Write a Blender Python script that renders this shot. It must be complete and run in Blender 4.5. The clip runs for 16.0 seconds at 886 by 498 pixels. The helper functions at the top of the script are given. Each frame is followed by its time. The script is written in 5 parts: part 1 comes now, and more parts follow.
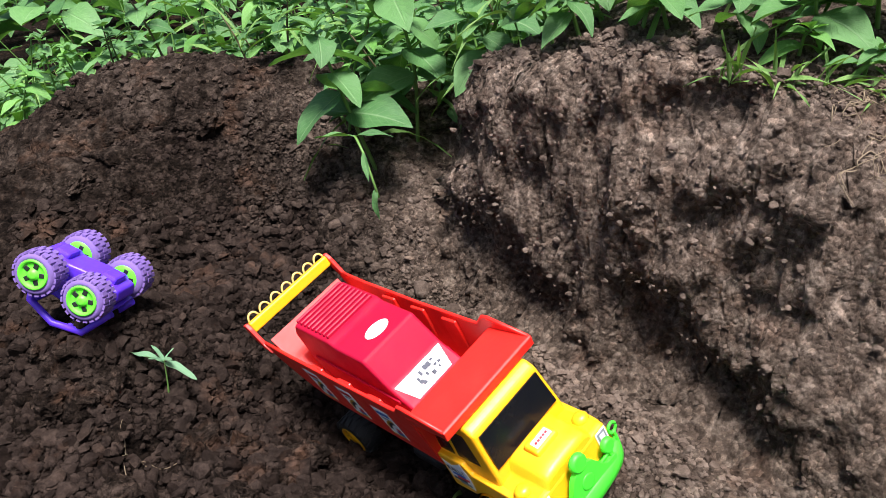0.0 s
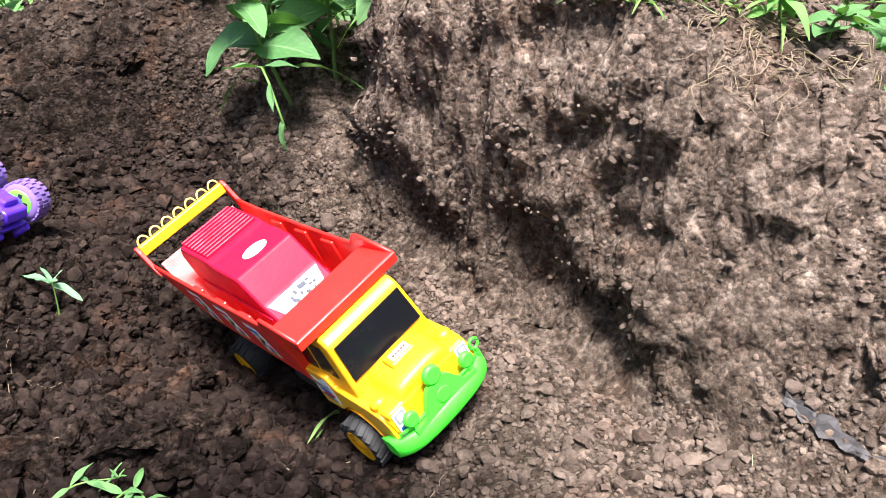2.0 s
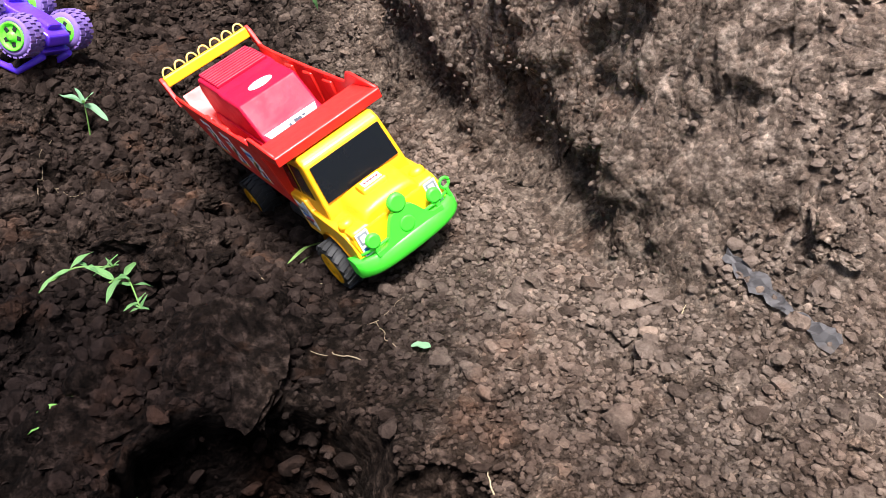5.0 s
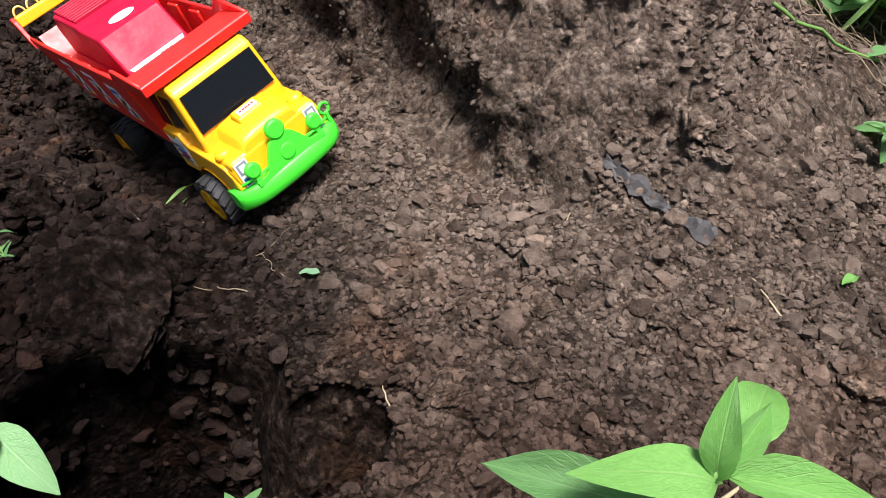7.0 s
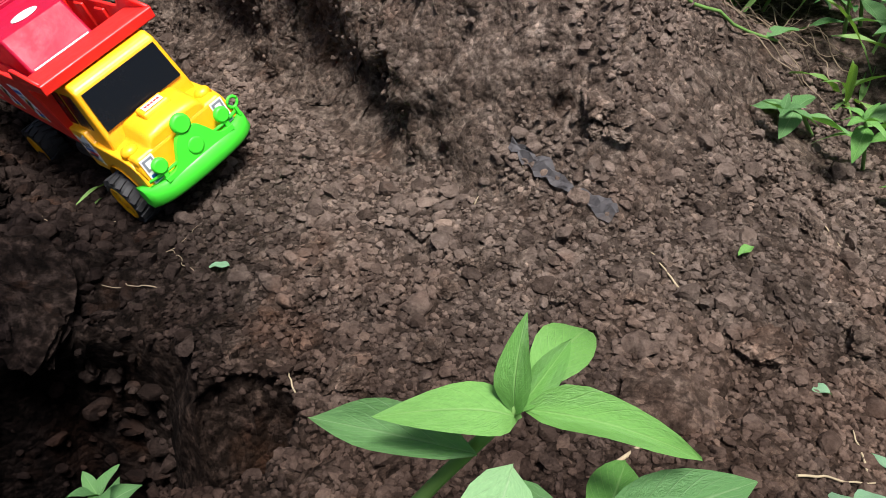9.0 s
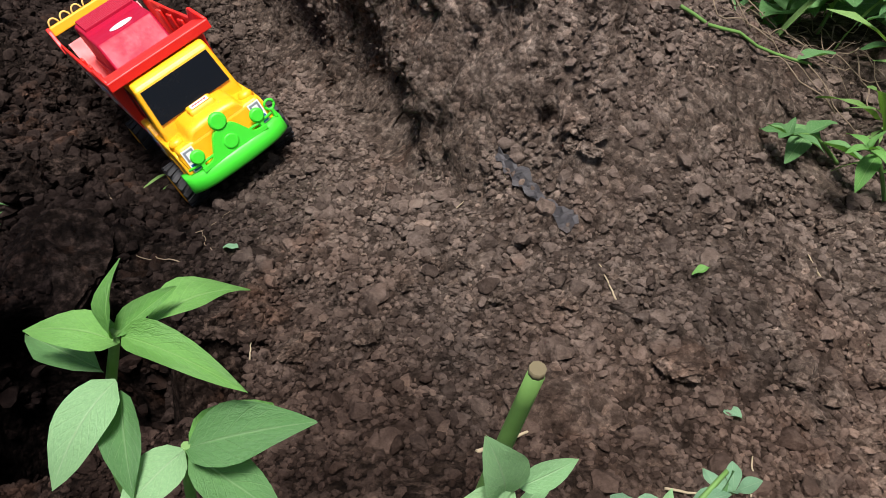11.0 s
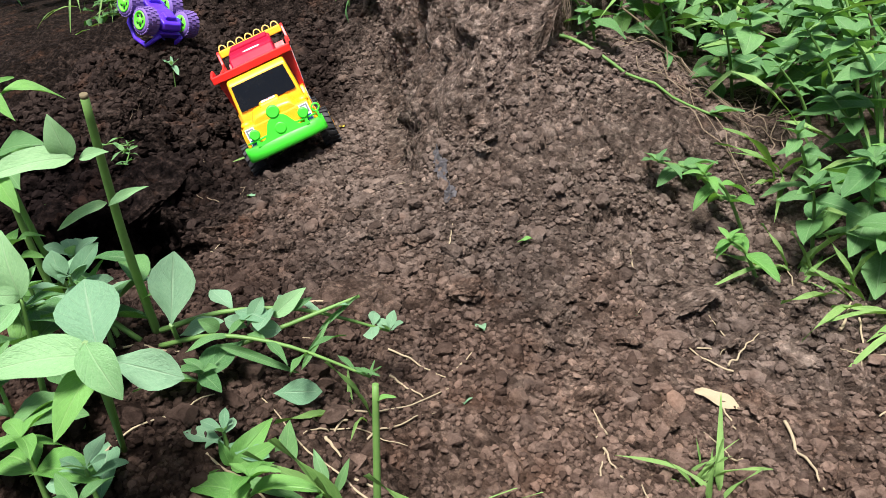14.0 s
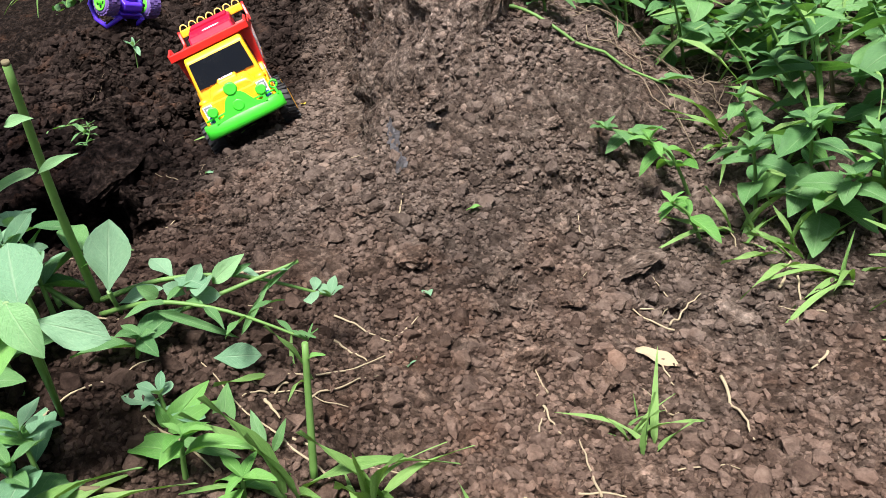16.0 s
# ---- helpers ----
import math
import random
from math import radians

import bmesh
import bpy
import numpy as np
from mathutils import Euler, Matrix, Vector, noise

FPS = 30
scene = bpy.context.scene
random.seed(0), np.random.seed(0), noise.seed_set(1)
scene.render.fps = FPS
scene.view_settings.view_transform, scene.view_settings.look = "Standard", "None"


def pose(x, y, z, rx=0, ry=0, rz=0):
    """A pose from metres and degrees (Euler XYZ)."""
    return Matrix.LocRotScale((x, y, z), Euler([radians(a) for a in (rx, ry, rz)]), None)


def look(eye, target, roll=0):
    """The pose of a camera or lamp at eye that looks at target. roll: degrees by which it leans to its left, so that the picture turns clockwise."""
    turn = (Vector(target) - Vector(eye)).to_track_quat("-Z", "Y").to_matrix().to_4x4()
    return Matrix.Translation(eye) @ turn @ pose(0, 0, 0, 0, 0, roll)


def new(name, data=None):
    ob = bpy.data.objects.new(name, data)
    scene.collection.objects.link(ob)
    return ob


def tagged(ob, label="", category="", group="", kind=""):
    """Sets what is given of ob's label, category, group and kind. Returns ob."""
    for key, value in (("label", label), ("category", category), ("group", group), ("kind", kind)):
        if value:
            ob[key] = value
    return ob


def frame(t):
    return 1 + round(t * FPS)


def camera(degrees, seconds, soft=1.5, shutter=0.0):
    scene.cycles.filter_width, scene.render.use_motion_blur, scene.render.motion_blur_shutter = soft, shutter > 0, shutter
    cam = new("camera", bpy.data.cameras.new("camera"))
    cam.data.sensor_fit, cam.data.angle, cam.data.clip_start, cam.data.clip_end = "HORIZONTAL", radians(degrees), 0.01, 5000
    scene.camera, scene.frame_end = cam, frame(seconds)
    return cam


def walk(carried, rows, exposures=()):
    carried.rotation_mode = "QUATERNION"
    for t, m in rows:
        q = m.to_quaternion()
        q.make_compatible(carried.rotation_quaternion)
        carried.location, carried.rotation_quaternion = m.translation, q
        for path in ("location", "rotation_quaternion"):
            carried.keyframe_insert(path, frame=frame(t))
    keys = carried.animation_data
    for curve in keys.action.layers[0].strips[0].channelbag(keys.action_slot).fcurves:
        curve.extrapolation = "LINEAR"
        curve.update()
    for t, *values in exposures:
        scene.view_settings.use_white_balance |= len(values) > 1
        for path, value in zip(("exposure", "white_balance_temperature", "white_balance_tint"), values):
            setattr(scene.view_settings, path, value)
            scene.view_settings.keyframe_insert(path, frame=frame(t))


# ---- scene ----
cam = camera(57.4, 16.0, 0.65)
METRES, EYE, TILT, LEAN, TURN = 1.0, 0.52, -28.9, 6.9, 0.0
ROWS = [
    (0.0, 0.0, 0.0, 0.0, -0.0, 0.0, -0.0),
    (0.5, 0.015, 0.0004, -0.0126, -0.28, -0.43, -0.06),
    (1.0, 0.034, 0.008, -0.0127, -0.64, -1.06, -0.07),
    (1.5, 0.0674, 0.0058, -0.0224, -0.3, -1.76, -0.07),
    (2.0, 0.1067, -0.0031, -0.0427, -0.14, -2.08, -0.59),
    (2.5, 0.1111, -0.0201, -0.0741, 0.15, -2.56, -1.17),
    (3.0, 0.1126, -0.0513, -0.0906, 0.48, -3.64, -1.0),
    (5.5, 0.2214, -0.0294, -0.1262, 6.92, -8.17, -6.82),
    (6.0, 0.2257, -0.0266, -0.1417, 5.01, -8.86, -6.44),
    (6.5, 0.217, -0.0369, -0.1448, 2.13, -9.1, -5.1),
    (7.0, 0.2186, -0.0332, -0.1449, -1.09, -9.04, -3.61),
    (7.5, 0.2201, -0.0353, -0.1521, -4.08, -9.0, -2.13),
    (8.0, 0.2165, -0.029, -0.1553, -6.53, -8.8, -1.33),
    (10.5, 0.3718, -0.07, -0.1528, 5.04, -8.51, -3.82),
    (11.0, 0.4071, -0.0758, -0.1525, 8.88, -8.3, -4.57),
    (11.5, 0.4633, -0.0826, -0.1766, 12.16, -7.27, -5.37),
    (12.0, 0.5373, -0.1351, -0.1971, 15.49, -5.47, -6.01),
    (12.5, 0.6036, -0.1651, -0.2121, 18.2, -4.6, -7.4),
    (13.0, 0.6575, -0.1728, -0.2112, 21.77, -3.94, -9.77),
    (13.5, 0.7176, -0.1748, -0.2209, 25.41, -3.63, -11.99),
    (14.0, 0.7573, -0.1677, -0.2129, 27.6, -3.63, -13.43),
    (14.5, 0.7731, -0.1668, -0.212, 28.44, -3.56, -13.95),
    (15.0, 0.7756, -0.1699, -0.209, 28.44, -3.35, -13.71),
    (15.5, 0.7803, -0.1658, -0.2079, 27.66, -3.75, -13.1),
    (16.0, 0.7917, -0.1599, -0.218, 26.57, -4.54, -12.31),
]
walk(cam, [(t, pose(0, 0, EYE, TILT, LEAN, TURN) @ pose(METRES * x, METRES * y, METRES * z, 90 + pitch, roll, yaw)) for t, x, y, z, yaw, pitch, roll in ROWS],
     [(0.0, 1.05), (0.5, 1.36), (1.0, 1.6), (2.0, 1.86), (3.2, 1.72), (5.5, 1.36), (6.5, 1.1), (8.0, 0.9), (11.0, 0.5), (12.0, 0.7), (13.0, 0.78), (14.0, 1.0), (16.0, 1.12)])

# ---- daylight: a bright overcast sky with a broad, weak sun ----
world = bpy.data.worlds.new("overcast_sky")
scene.world = world
world.use_nodes = True
wn = world.node_tree.nodes
sky = wn.new("ShaderNodeTexSky")
sky.sky_type, sky.sun_disc = "NISHITA", False
sky.sun_elevation, sky.sun_rotation = radians(70), radians(154)
sky.air_density, sky.dust_density = 1.0, 3.0
world.node_tree.links.new(sky.outputs[0], wn["Background"].inputs[0])
wn["Background"].inputs[1].default_value = 0.065
sun = new("sun", bpy.data.lights.new("sun", "SUN"))
sun.data.energy, sun.data.angle, sun.data.color = 4.9, radians(17), (1.0, 0.965, 0.985)
sun.matrix_world = look((0.48, -1.0, 3.0), (0, 0, 0))


# ---- materials ----
def shader(name, rough=0.6, spec=0.4):
    m = bpy.data.materials.new(name)
    m.use_nodes = True
    t = m.node_tree
    b = t.nodes["Principled BSDF"]
    b.inputs["Roughness"].default_value = rough
    b.inputs["Specular IOR Level"].default_value = spec
    return m, t, b


def noise_node(t, scale, detail=4.0, rough=0.6, vec=None):
    n = t.nodes.new("ShaderNodeTexNoise")
    n.inputs["Scale"].default_value, n.inputs["Detail"].default_value, n.inputs["Roughness"].default_value = scale, detail, rough
    if vec:
        t.links.new(vec, n.inputs["Vector"])
    return n.outputs["Fac"]


def ramp(t, fac, stops):
    r = t.nodes.new("ShaderNodeValToRGB")
    e = r.color_ramp.elements
    while len(e) < len(stops):
        e.new(0.5)
    for k, (p, c) in enumerate(stops):
        e[k].position, e[k].color = p, (*c, 1) if len(c) == 3 else (c[0], c[0], c[0], 1)
    t.links.new(fac, r.inputs[0])
    return r.outputs[0]


def mix(t, a, b, fac, mode="MIX"):
    n = t.nodes.new("ShaderNodeMix")
    n.data_type, n.blend_type = "RGBA", mode
    for k, v in ((0, fac), (6, a), (7, b)):
        if isinstance(v, bpy.types.NodeSocket):
            t.links.new(v, n.inputs[k])
        else:
            n.inputs[k].default_value = v if k == 0 else (*v, 1)
    return n.outputs[2]


def bump(t, b, height, strength, distance):
    n = t.nodes.new("ShaderNodeBump")
    n.inputs["Strength"].default_value, n.inputs["Distance"].default_value = strength, distance
    t.links.new(height, n.inputs["Height"])
    t.links.new(n.outputs[0], b.inputs["Normal"])


def calc(t, op, a, b=0.0):
    n = t.nodes.new("ShaderNodeMath")
    n.operation = op
    for k, v in enumerate((a, b)):
        if isinstance(v, bpy.types.NodeSocket):
            t.links.new(v, n.inputs[k])
        else:
            n.inputs[k].default_value = v
    return n.outputs[0]


def cells(t, scale, vec, feature="F1"):
    n = t.nodes.new("ShaderNodeTexVoronoi")
    n.feature = feature
    n.inputs["Scale"].default_value = scale
    t.links.new(vec, n.inputs["Vector"])
    return n


def soil_material(name, lift=1.0, island=False):
    """Dark moist loam that is drier and paler towards the trodden strip."""
    m, t, b = shader(name, 0.95, 0.03)
    g = t.nodes.new("ShaderNodeNewGeometry")
    pos = g.outputs["Position"]
    sep = t.nodes.new("ShaderNodeSeparateXYZ")
    t.links.new(pos, sep.inputs[0])
    patch = noise_node(t, 6.0, 4, 0.65, pos)
    reach = calc(t, "MULTIPLY", calc(t, "MAXIMUM", calc(t, "MINIMUM", sep.outputs["X"], 0.17), -0.25), 1.6)
    reach = calc(t, "ADD", reach, calc(t, "MULTIPLY", calc(t, "MINIMUM", sep.outputs["Y"], 0.92), 0.73))
    front = calc(t, "MULTIPLY", calc(t, "MAXIMUM", calc(t, "SUBTRACT", sep.outputs["X"], 0.33), 0.0), calc(t, "MAXIMUM", calc(t, "SUBTRACT", 1.0, calc(t, "MULTIPLY", sep.outputs["Y"], 2.8)), 0.0))
    reach = calc(t, "ADD", reach, calc(t, "MULTIPLY", front, 1.3))
    dry = calc(t, "ADD", calc(t, "MULTIPLY", reach, 3.2), calc(t, "ADD", calc(t, "MULTIPLY", patch, 1.3), calc(t, "MULTIPLY", sep.outputs["Z"], 1.6)))
    dry = ramp(t, calc(t, "ADD", dry, -1.68), [(0.0, (0.0,)), (0.75, (1.0,))])
    fine = noise_node(t, 75.0, 7, 0.75, pos)
    grain = noise_node(t, 420.0, 4, 0.75, pos)
    # fine also raises the bump, so its ramps paint dark crevices and lit tops
    dark = ramp(t, fine, [(0.3, (0.0038, 0.0027, 0.0022)), (0.5, (0.0181, 0.013, 0.0105)), (0.66, (0.0741, 0.054, 0.044))])
    pale = ramp(t, fine, [(0.3, (0.0285, 0.02, 0.0149)), (0.5, (0.133, 0.101, 0.0803)), (0.68, (0.3325, 0.267, 0.2167))])
    if island:
        dark = ramp(t, fine, [(0.3, (0.0152, 0.0105, 0.0086)), (0.5, (0.0304, 0.0215, 0.0176)), (0.66, (0.0589, 0.042, 0.0341))])
        pale = ramp(t, fine, [(0.3, (0.0808, 0.06, 0.0473)), (0.5, (0.1615, 0.122, 0.0968)), (0.68, (0.247, 0.194, 0.1562))])
    col = mix(t, dark, pale, dry)
    # damp reddish subsoil where the strip has been trodden bare
    low = calc(t, "ADD", calc(t, "MULTIPLY", sep.outputs["Y"], -3.2), calc(t, "MULTIPLY", noise_node(t, 9.0, 4, 0.65, pos), 2.2))
    damp = ramp(t, low, [(0.0, (0.0,)), (0.55, (0.8,))])
    col = mix(t, col, mix(t, col, (1.02, 0.90, 0.84), 1.0, "MULTIPLY"), damp)
    rust = ramp(t, noise_node(t, 11.0, 4, 0.65, pos), [(0.56, (0.0,)), (0.70, (0.6,))])
    col = mix(t, col, (0.17, 0.085, 0.05), calc(t, "MULTIPLY", rust, fine))
    # black wet earth thrown up round the hole, with hole shade painted in
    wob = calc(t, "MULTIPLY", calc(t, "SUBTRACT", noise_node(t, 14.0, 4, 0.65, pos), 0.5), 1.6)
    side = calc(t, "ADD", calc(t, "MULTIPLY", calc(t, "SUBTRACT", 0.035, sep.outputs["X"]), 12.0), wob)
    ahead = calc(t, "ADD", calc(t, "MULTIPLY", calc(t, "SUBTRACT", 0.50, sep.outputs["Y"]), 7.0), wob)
    wet_shade = ramp(t, calc(t, "MINIMUM", side, ahead), [(0.0, (0.0,)), (1.0, (0.9,))])
    col = mix(t, col, mix(t, col, (0.26, 0.25, 0.285), 1.0, "MULTIPLY"), wet_shade)
    if island:
        r = ramp(t, g.outputs["Random Per Island"], [(0.0, (0.45, 0.43, 0.42)), (0.5, (0.9, 0.9, 0.9)), (0.95, (1.12, 1.1, 1.08)), (1.0, (1.5, 1.45, 1.38))])
        col = mix(t, col, r, 1.0, "MULTIPLY")
    else:
        c = cells(t, 210.0, pos)
        tone = ramp(t, c.outputs["Color"], [(0.0, (0.55, 0.53, 0.5)), (0.6, (1.05, 1.03, 1.0)), (1.0, (1.7, 1.6, 1.5))])
        col = mix(t, col, tone, 1.0, "MULTIPLY")
    # lift below one puts gap shade into the colour; high dry earth escapes it
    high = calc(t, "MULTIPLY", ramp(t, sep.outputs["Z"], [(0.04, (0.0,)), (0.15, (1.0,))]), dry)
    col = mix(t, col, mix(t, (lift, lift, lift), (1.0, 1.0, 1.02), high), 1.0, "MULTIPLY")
    t.links.new(col, b.inputs["Base Color"])
    h = calc(t, "ADD", fine, calc(t, "MULTIPLY", grain, 0.4))
    if not island:
        big, small = cells(t, 95.0, pos).outputs["Distance"], c.outputs["Distance"]
        h = calc(t, "SUBTRACT", calc(t, "MULTIPLY", h, 1.2), calc(t, "ADD", calc(t, "MULTIPLY", big, 1.1), calc(t, "MULTIPLY", small, 0.7)))
    bump(t, b, h, 1.0, 0.006 if not island else 0.005)
    return m


def leaf_material(name, low, high, rib, gloss=0.45):
    m, t, b = shader(name, gloss, 0.45)
    tc = t.nodes.new("ShaderNodeTexCoord")
    sep = t.nodes.new("ShaderNodeSeparateXYZ")
    t.links.new(tc.outputs["UV"], sep.inputs[0])
    across = calc(t, "ABSOLUTE", calc(t, "SUBTRACT", sep.outputs["X"], 0.5))
    mid = ramp(t, across, [(0.0, (1.0,)), (0.035, (0.0,))])
    slant = calc(t, "SUBTRACT", calc(t, "MULTIPLY", sep.outputs["Y"], 8.0), calc(t, "MULTIPLY", across, 6.0))
    side = calc(t, "ABSOLUTE", calc(t, "SUBTRACT", calc(t, "FRACT", slant), 0.5))
    side = ramp(t, side, [(0.0, (0.6,)), (0.06, (0.0,))])
    vein = calc(t, "MAXIMUM", mid, side)
    oi = t.nodes.new("ShaderNodeObjectInfo")
    g = t.nodes.new("ShaderNodeNewGeometry")
    rnd = calc(t, "FRACT", calc(t, "ADD", oi.outputs["Random"], g.outputs["Random Per Island"]))
    spot = noise_node(t, 7.0, 4, 0.6, tc.outputs["UV"])
    col = mix(t, low, high, rnd)
    col = mix(t, col, mix(t, low, high, 0.5), ramp(t, spot, [(0.35, (0.0,)), (0.75, (0.8,))]))
    mott = noise_node(t, 22.0, 5, 0.7, tc.outputs["UV"])
    col = mix(t, col, ramp(t, mott, [(0.3, (0.86, 0.87, 0.86)), (0.7, (1.12, 1.1, 1.1))]), 1.0, "MULTIPLY")
    col = mix(t, col, rib, calc(t, "MULTIPLY", vein, 0.4))
    blot = ramp(t, noise_node(t, 3.2, 5, 0.7, tc.outputs["UV"]), [(0.70, (0.0,)), (0.78, (0.6,))])
    col = mix(t, col, (0.16, 0.13, 0.05), blot)
    t.links.new(col, b.inputs["Base Color"])
    bump(t, b, calc(t, "SUBTRACT", calc(t, "ADD", spot, mott), vein), 0.5, 0.002)
    tr = t.nodes.new("ShaderNodeBsdfTranslucent")
    t.links.new(mix(t, col, (0.9, 1.0, 0.35), 1.0, "MULTIPLY"), tr.inputs[0])
    sh = t.nodes.new("ShaderNodeMixShader")
    sh.inputs[0].default_value = 0.28
    t.links.new(b.outputs[0], sh.inputs[1])
    t.links.new(tr.outputs[0], sh.inputs[2])
    t.links.new(sh.outputs[0], t.nodes["Material Output"].inputs[0])
    return m


def plastic(name, colour, rough=0.32, dirt=0.25, sub=0.0):
    """Moulded toy plastic with faint scuffs and a film of soil dust."""
    m, t, b = shader(name, rough, 0.5)
    tc = t.nodes.new("ShaderNodeTexCoord")
    n = noise_node(t, 40.0, 5, 0.7, tc.outputs["Object"])
    d = ramp(t, n, [(0.56, (0.0,)), (0.75, (dirt,))])
    t.links.new(mix(t, colour, (0.12, 0.085, 0.06), d), b.inputs["Base Color"])
    t.links.new(ramp(t, n, [(0.3, (rough,)), (0.8, (min(1, rough + 0.3),))]), b.inputs["Roughness"])
    bump(t, b, noise_node(t, 260.0, 3, 0.6, tc.outputs["Object"]), 0.12, 0.001)
    if sub:
        b.inputs["Subsurface Weight"].default_value = sub
        b.inputs["Subsurface Radius"].default_value = (0.006, 0.003, 0.001)
    return m


def plain(name, colour, rough=0.6):
    m, t, b = shader(name, rough, 0.3)
    tc = t.nodes.new("ShaderNodeTexCoord")
    n = noise_node(t, 90.0, 4, 0.6, tc.outputs["Object"])
    lo = tuple(c * 0.75 for c in colour)
    t.links.new(ramp(t, n, [(0.3, lo), (0.7, colour)]), b.inputs["Base Color"])
    return m


# the ground's 0.62 paints shade between crumbs; bank crumbs are dimmed to blend in
SHADED_SOIL = soil_material("loam", 0.62)
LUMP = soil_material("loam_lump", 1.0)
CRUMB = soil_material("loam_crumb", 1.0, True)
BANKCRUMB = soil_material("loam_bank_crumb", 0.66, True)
LEAF = leaf_material("weed_leaf", (0.05, 0.15, 0.045), (0.15, 0.32, 0.10), (0.32, 0.46, 0.24), 0.5)
BRIGHT = leaf_material("young_leaf", (0.09, 0.25, 0.045), (0.18, 0.40, 0.09), (0.34, 0.52, 0.2))
BLUE = leaf_material("bluish_leaf", (0.12, 0.27, 0.14), (0.24, 0.42, 0.24), (0.42, 0.55, 0.36), 0.6)
MINT = leaf_material("pale_leaf", (0.17, 0.36, 0.14), (0.30, 0.50, 0.24), (0.45, 0.6, 0.36), 0.55)
GRASS = leaf_material("grass_blade", (0.11, 0.24, 0.05), (0.25, 0.42, 0.12), (0.3, 0.45, 0.15), 0.5)
STEM = plain("green_stem", (0.13, 0.25, 0.06), 0.5)
BROWNSTEM = plain("woody_stem", (0.16, 0.13, 0.07), 0.8)
ROOT = plain("pale_root", (0.22, 0.165, 0.11), 0.9)
DRY = plain("dry_leaf", (0.36, 0.29, 0.18), 0.9)
YELLOWLEAF = plain("yellow_petal", (0.8, 0.6, 0.05), 0.6)
RED = plastic("red_plastic", (0.72, 0.018, 0.012), 0.3, 0.12, 0.1)
YELLOW = plastic("yellow_plastic", (0.86, 0.41, 0.008), 0.3, 0.12, 0.1)
DIMYELLOW = plain("shaded_yellow", (0.42, 0.22, 0.01), 0.6)
PALEYELLOW = plastic("pale_yellow_plastic", (0.85, 0.62, 0.18), 0.35, 0.05, 0.1)
GREEN = plastic("green_plastic", (0.06, 0.72, 0.035), 0.35, 0.06, 0.15)
MAROON = plastic("maroon_plastic", (0.36, 0.006, 0.03), 0.3, 0.05, 0.1)
MAROON.node_tree.nodes["Principled BSDF"].inputs["Specular IOR Level"].default_value = 0.13
BLACK = plastic("black_plastic", (0.012, 0.012, 0.013), 0.4, 0.4)
GLASS = plastic("tinted_window", (0.004, 0.005, 0.007), 0.1, 0.02)
GLASS.node_tree.nodes["Principled BSDF"].inputs["Specular IOR Level"].default_value = 0.22
TYRE = plastic("black_tyre", (0.014, 0.014, 0.014), 0.6, 0.55)
PURPLE = plastic("purple_plastic", (0.10, 0.03, 0.62), 0.3, 0.08, 0.1)
LILAC = plastic("lilac_rubber", (0.17, 0.10, 0.33), 0.7, 0.25)
LIME = plastic("lime_plastic", (0.13, 0.78, 0.04), 0.35, 0.05, 0.1)
WHITE = plastic("white_sticker", (0.78, 0.77, 0.74), 0.4, 0.1)
INK = plain("dark_print", (0.03, 0.035, 0.06), 0.5)
GREYINK = plain("grey_print", (0.22, 0.23, 0.26), 0.5)
BLUEINK = plain("blue_print", (0.03, 0.12, 0.42), 0.5)
REDINK = plain("red_print", (0.6, 0.03, 0.03), 0.5)
GOLDINK = plain("gold_print", (0.75, 0.45, 0.05), 0.5)
SHEET = plastic("grey_film", (0.10, 0.092, 0.092), 0.5, 0.9)


# ---- the lie of the land ----
def lattice(ix, iy, seed):
    h = (ix * 374761393 + iy * 668265263 + seed * 974711) & 0xFFFFFFFF
    h = ((h ^ (h >> 13)) * 1274126177) & 0xFFFFFFFF
    return ((h ^ (h >> 16)) & 0xFFFF) / 65535.0


def value_noise(x, y, seed):
    ix, iy = np.floor(x).astype(np.int64), np.floor(y).astype(np.int64)
    fx, fy = x - ix, y - iy
    fx, fy = fx * fx * (3 - 2 * fx), fy * fy * (3 - 2 * fy)
    a = lattice(ix, iy, seed) * (1 - fx) + lattice(ix + 1, iy, seed) * fx
    b = lattice(ix, iy + 1, seed) * (1 - fx) + lattice(ix + 1, iy + 1, seed) * fx
    return (a * (1 - fy) + b * fy) * 2 - 1


def fractal(x, y, scale, octaves, seed, gain=0.55):
    total, amp = 0.0, 1.0
    for k in range(octaves):
        c, s = math.cos(0.7 * k), math.sin(0.7 * k)
        total = total + amp * value_noise((c * x - s * y) / scale, (s * x + c * y) / scale, seed + 17 * k)
        amp, scale = amp * gain, scale * 0.5
    return total


def smooth(t):
    t = np.clip(t, 0, 1)
    return t * t * (3 - 2 * t)


# rises and hollows of the floor: x, y, reach, height
SWELLS = [(-0.55, 1.2, 0.2, 0.19), (-0.2, 1.1, 0.2, 0.197), (-0.4, 0.7, 0.13, 0.049), (-0.405, 0.685, 0.065, 0.034), (-0.15, 0.7, 0.12, -0.047), (0.3, 0.38, 0.1, 0.022),
          (0.3, 0.15, 0.1, 0.008), (0.355, 0.0, 0.085, 0.07), (0.17, 0.03, 0.09, 0.04), (0.65, 0.2, 0.16, -0.055), (0.45, 0.3, 0.1, 0.035), (-0.75, 0.75, 0.25, 0.075), (-0.35, 0.95, 0.15, -0.106), (0.2, 0.75, 0.15, 0.044)]
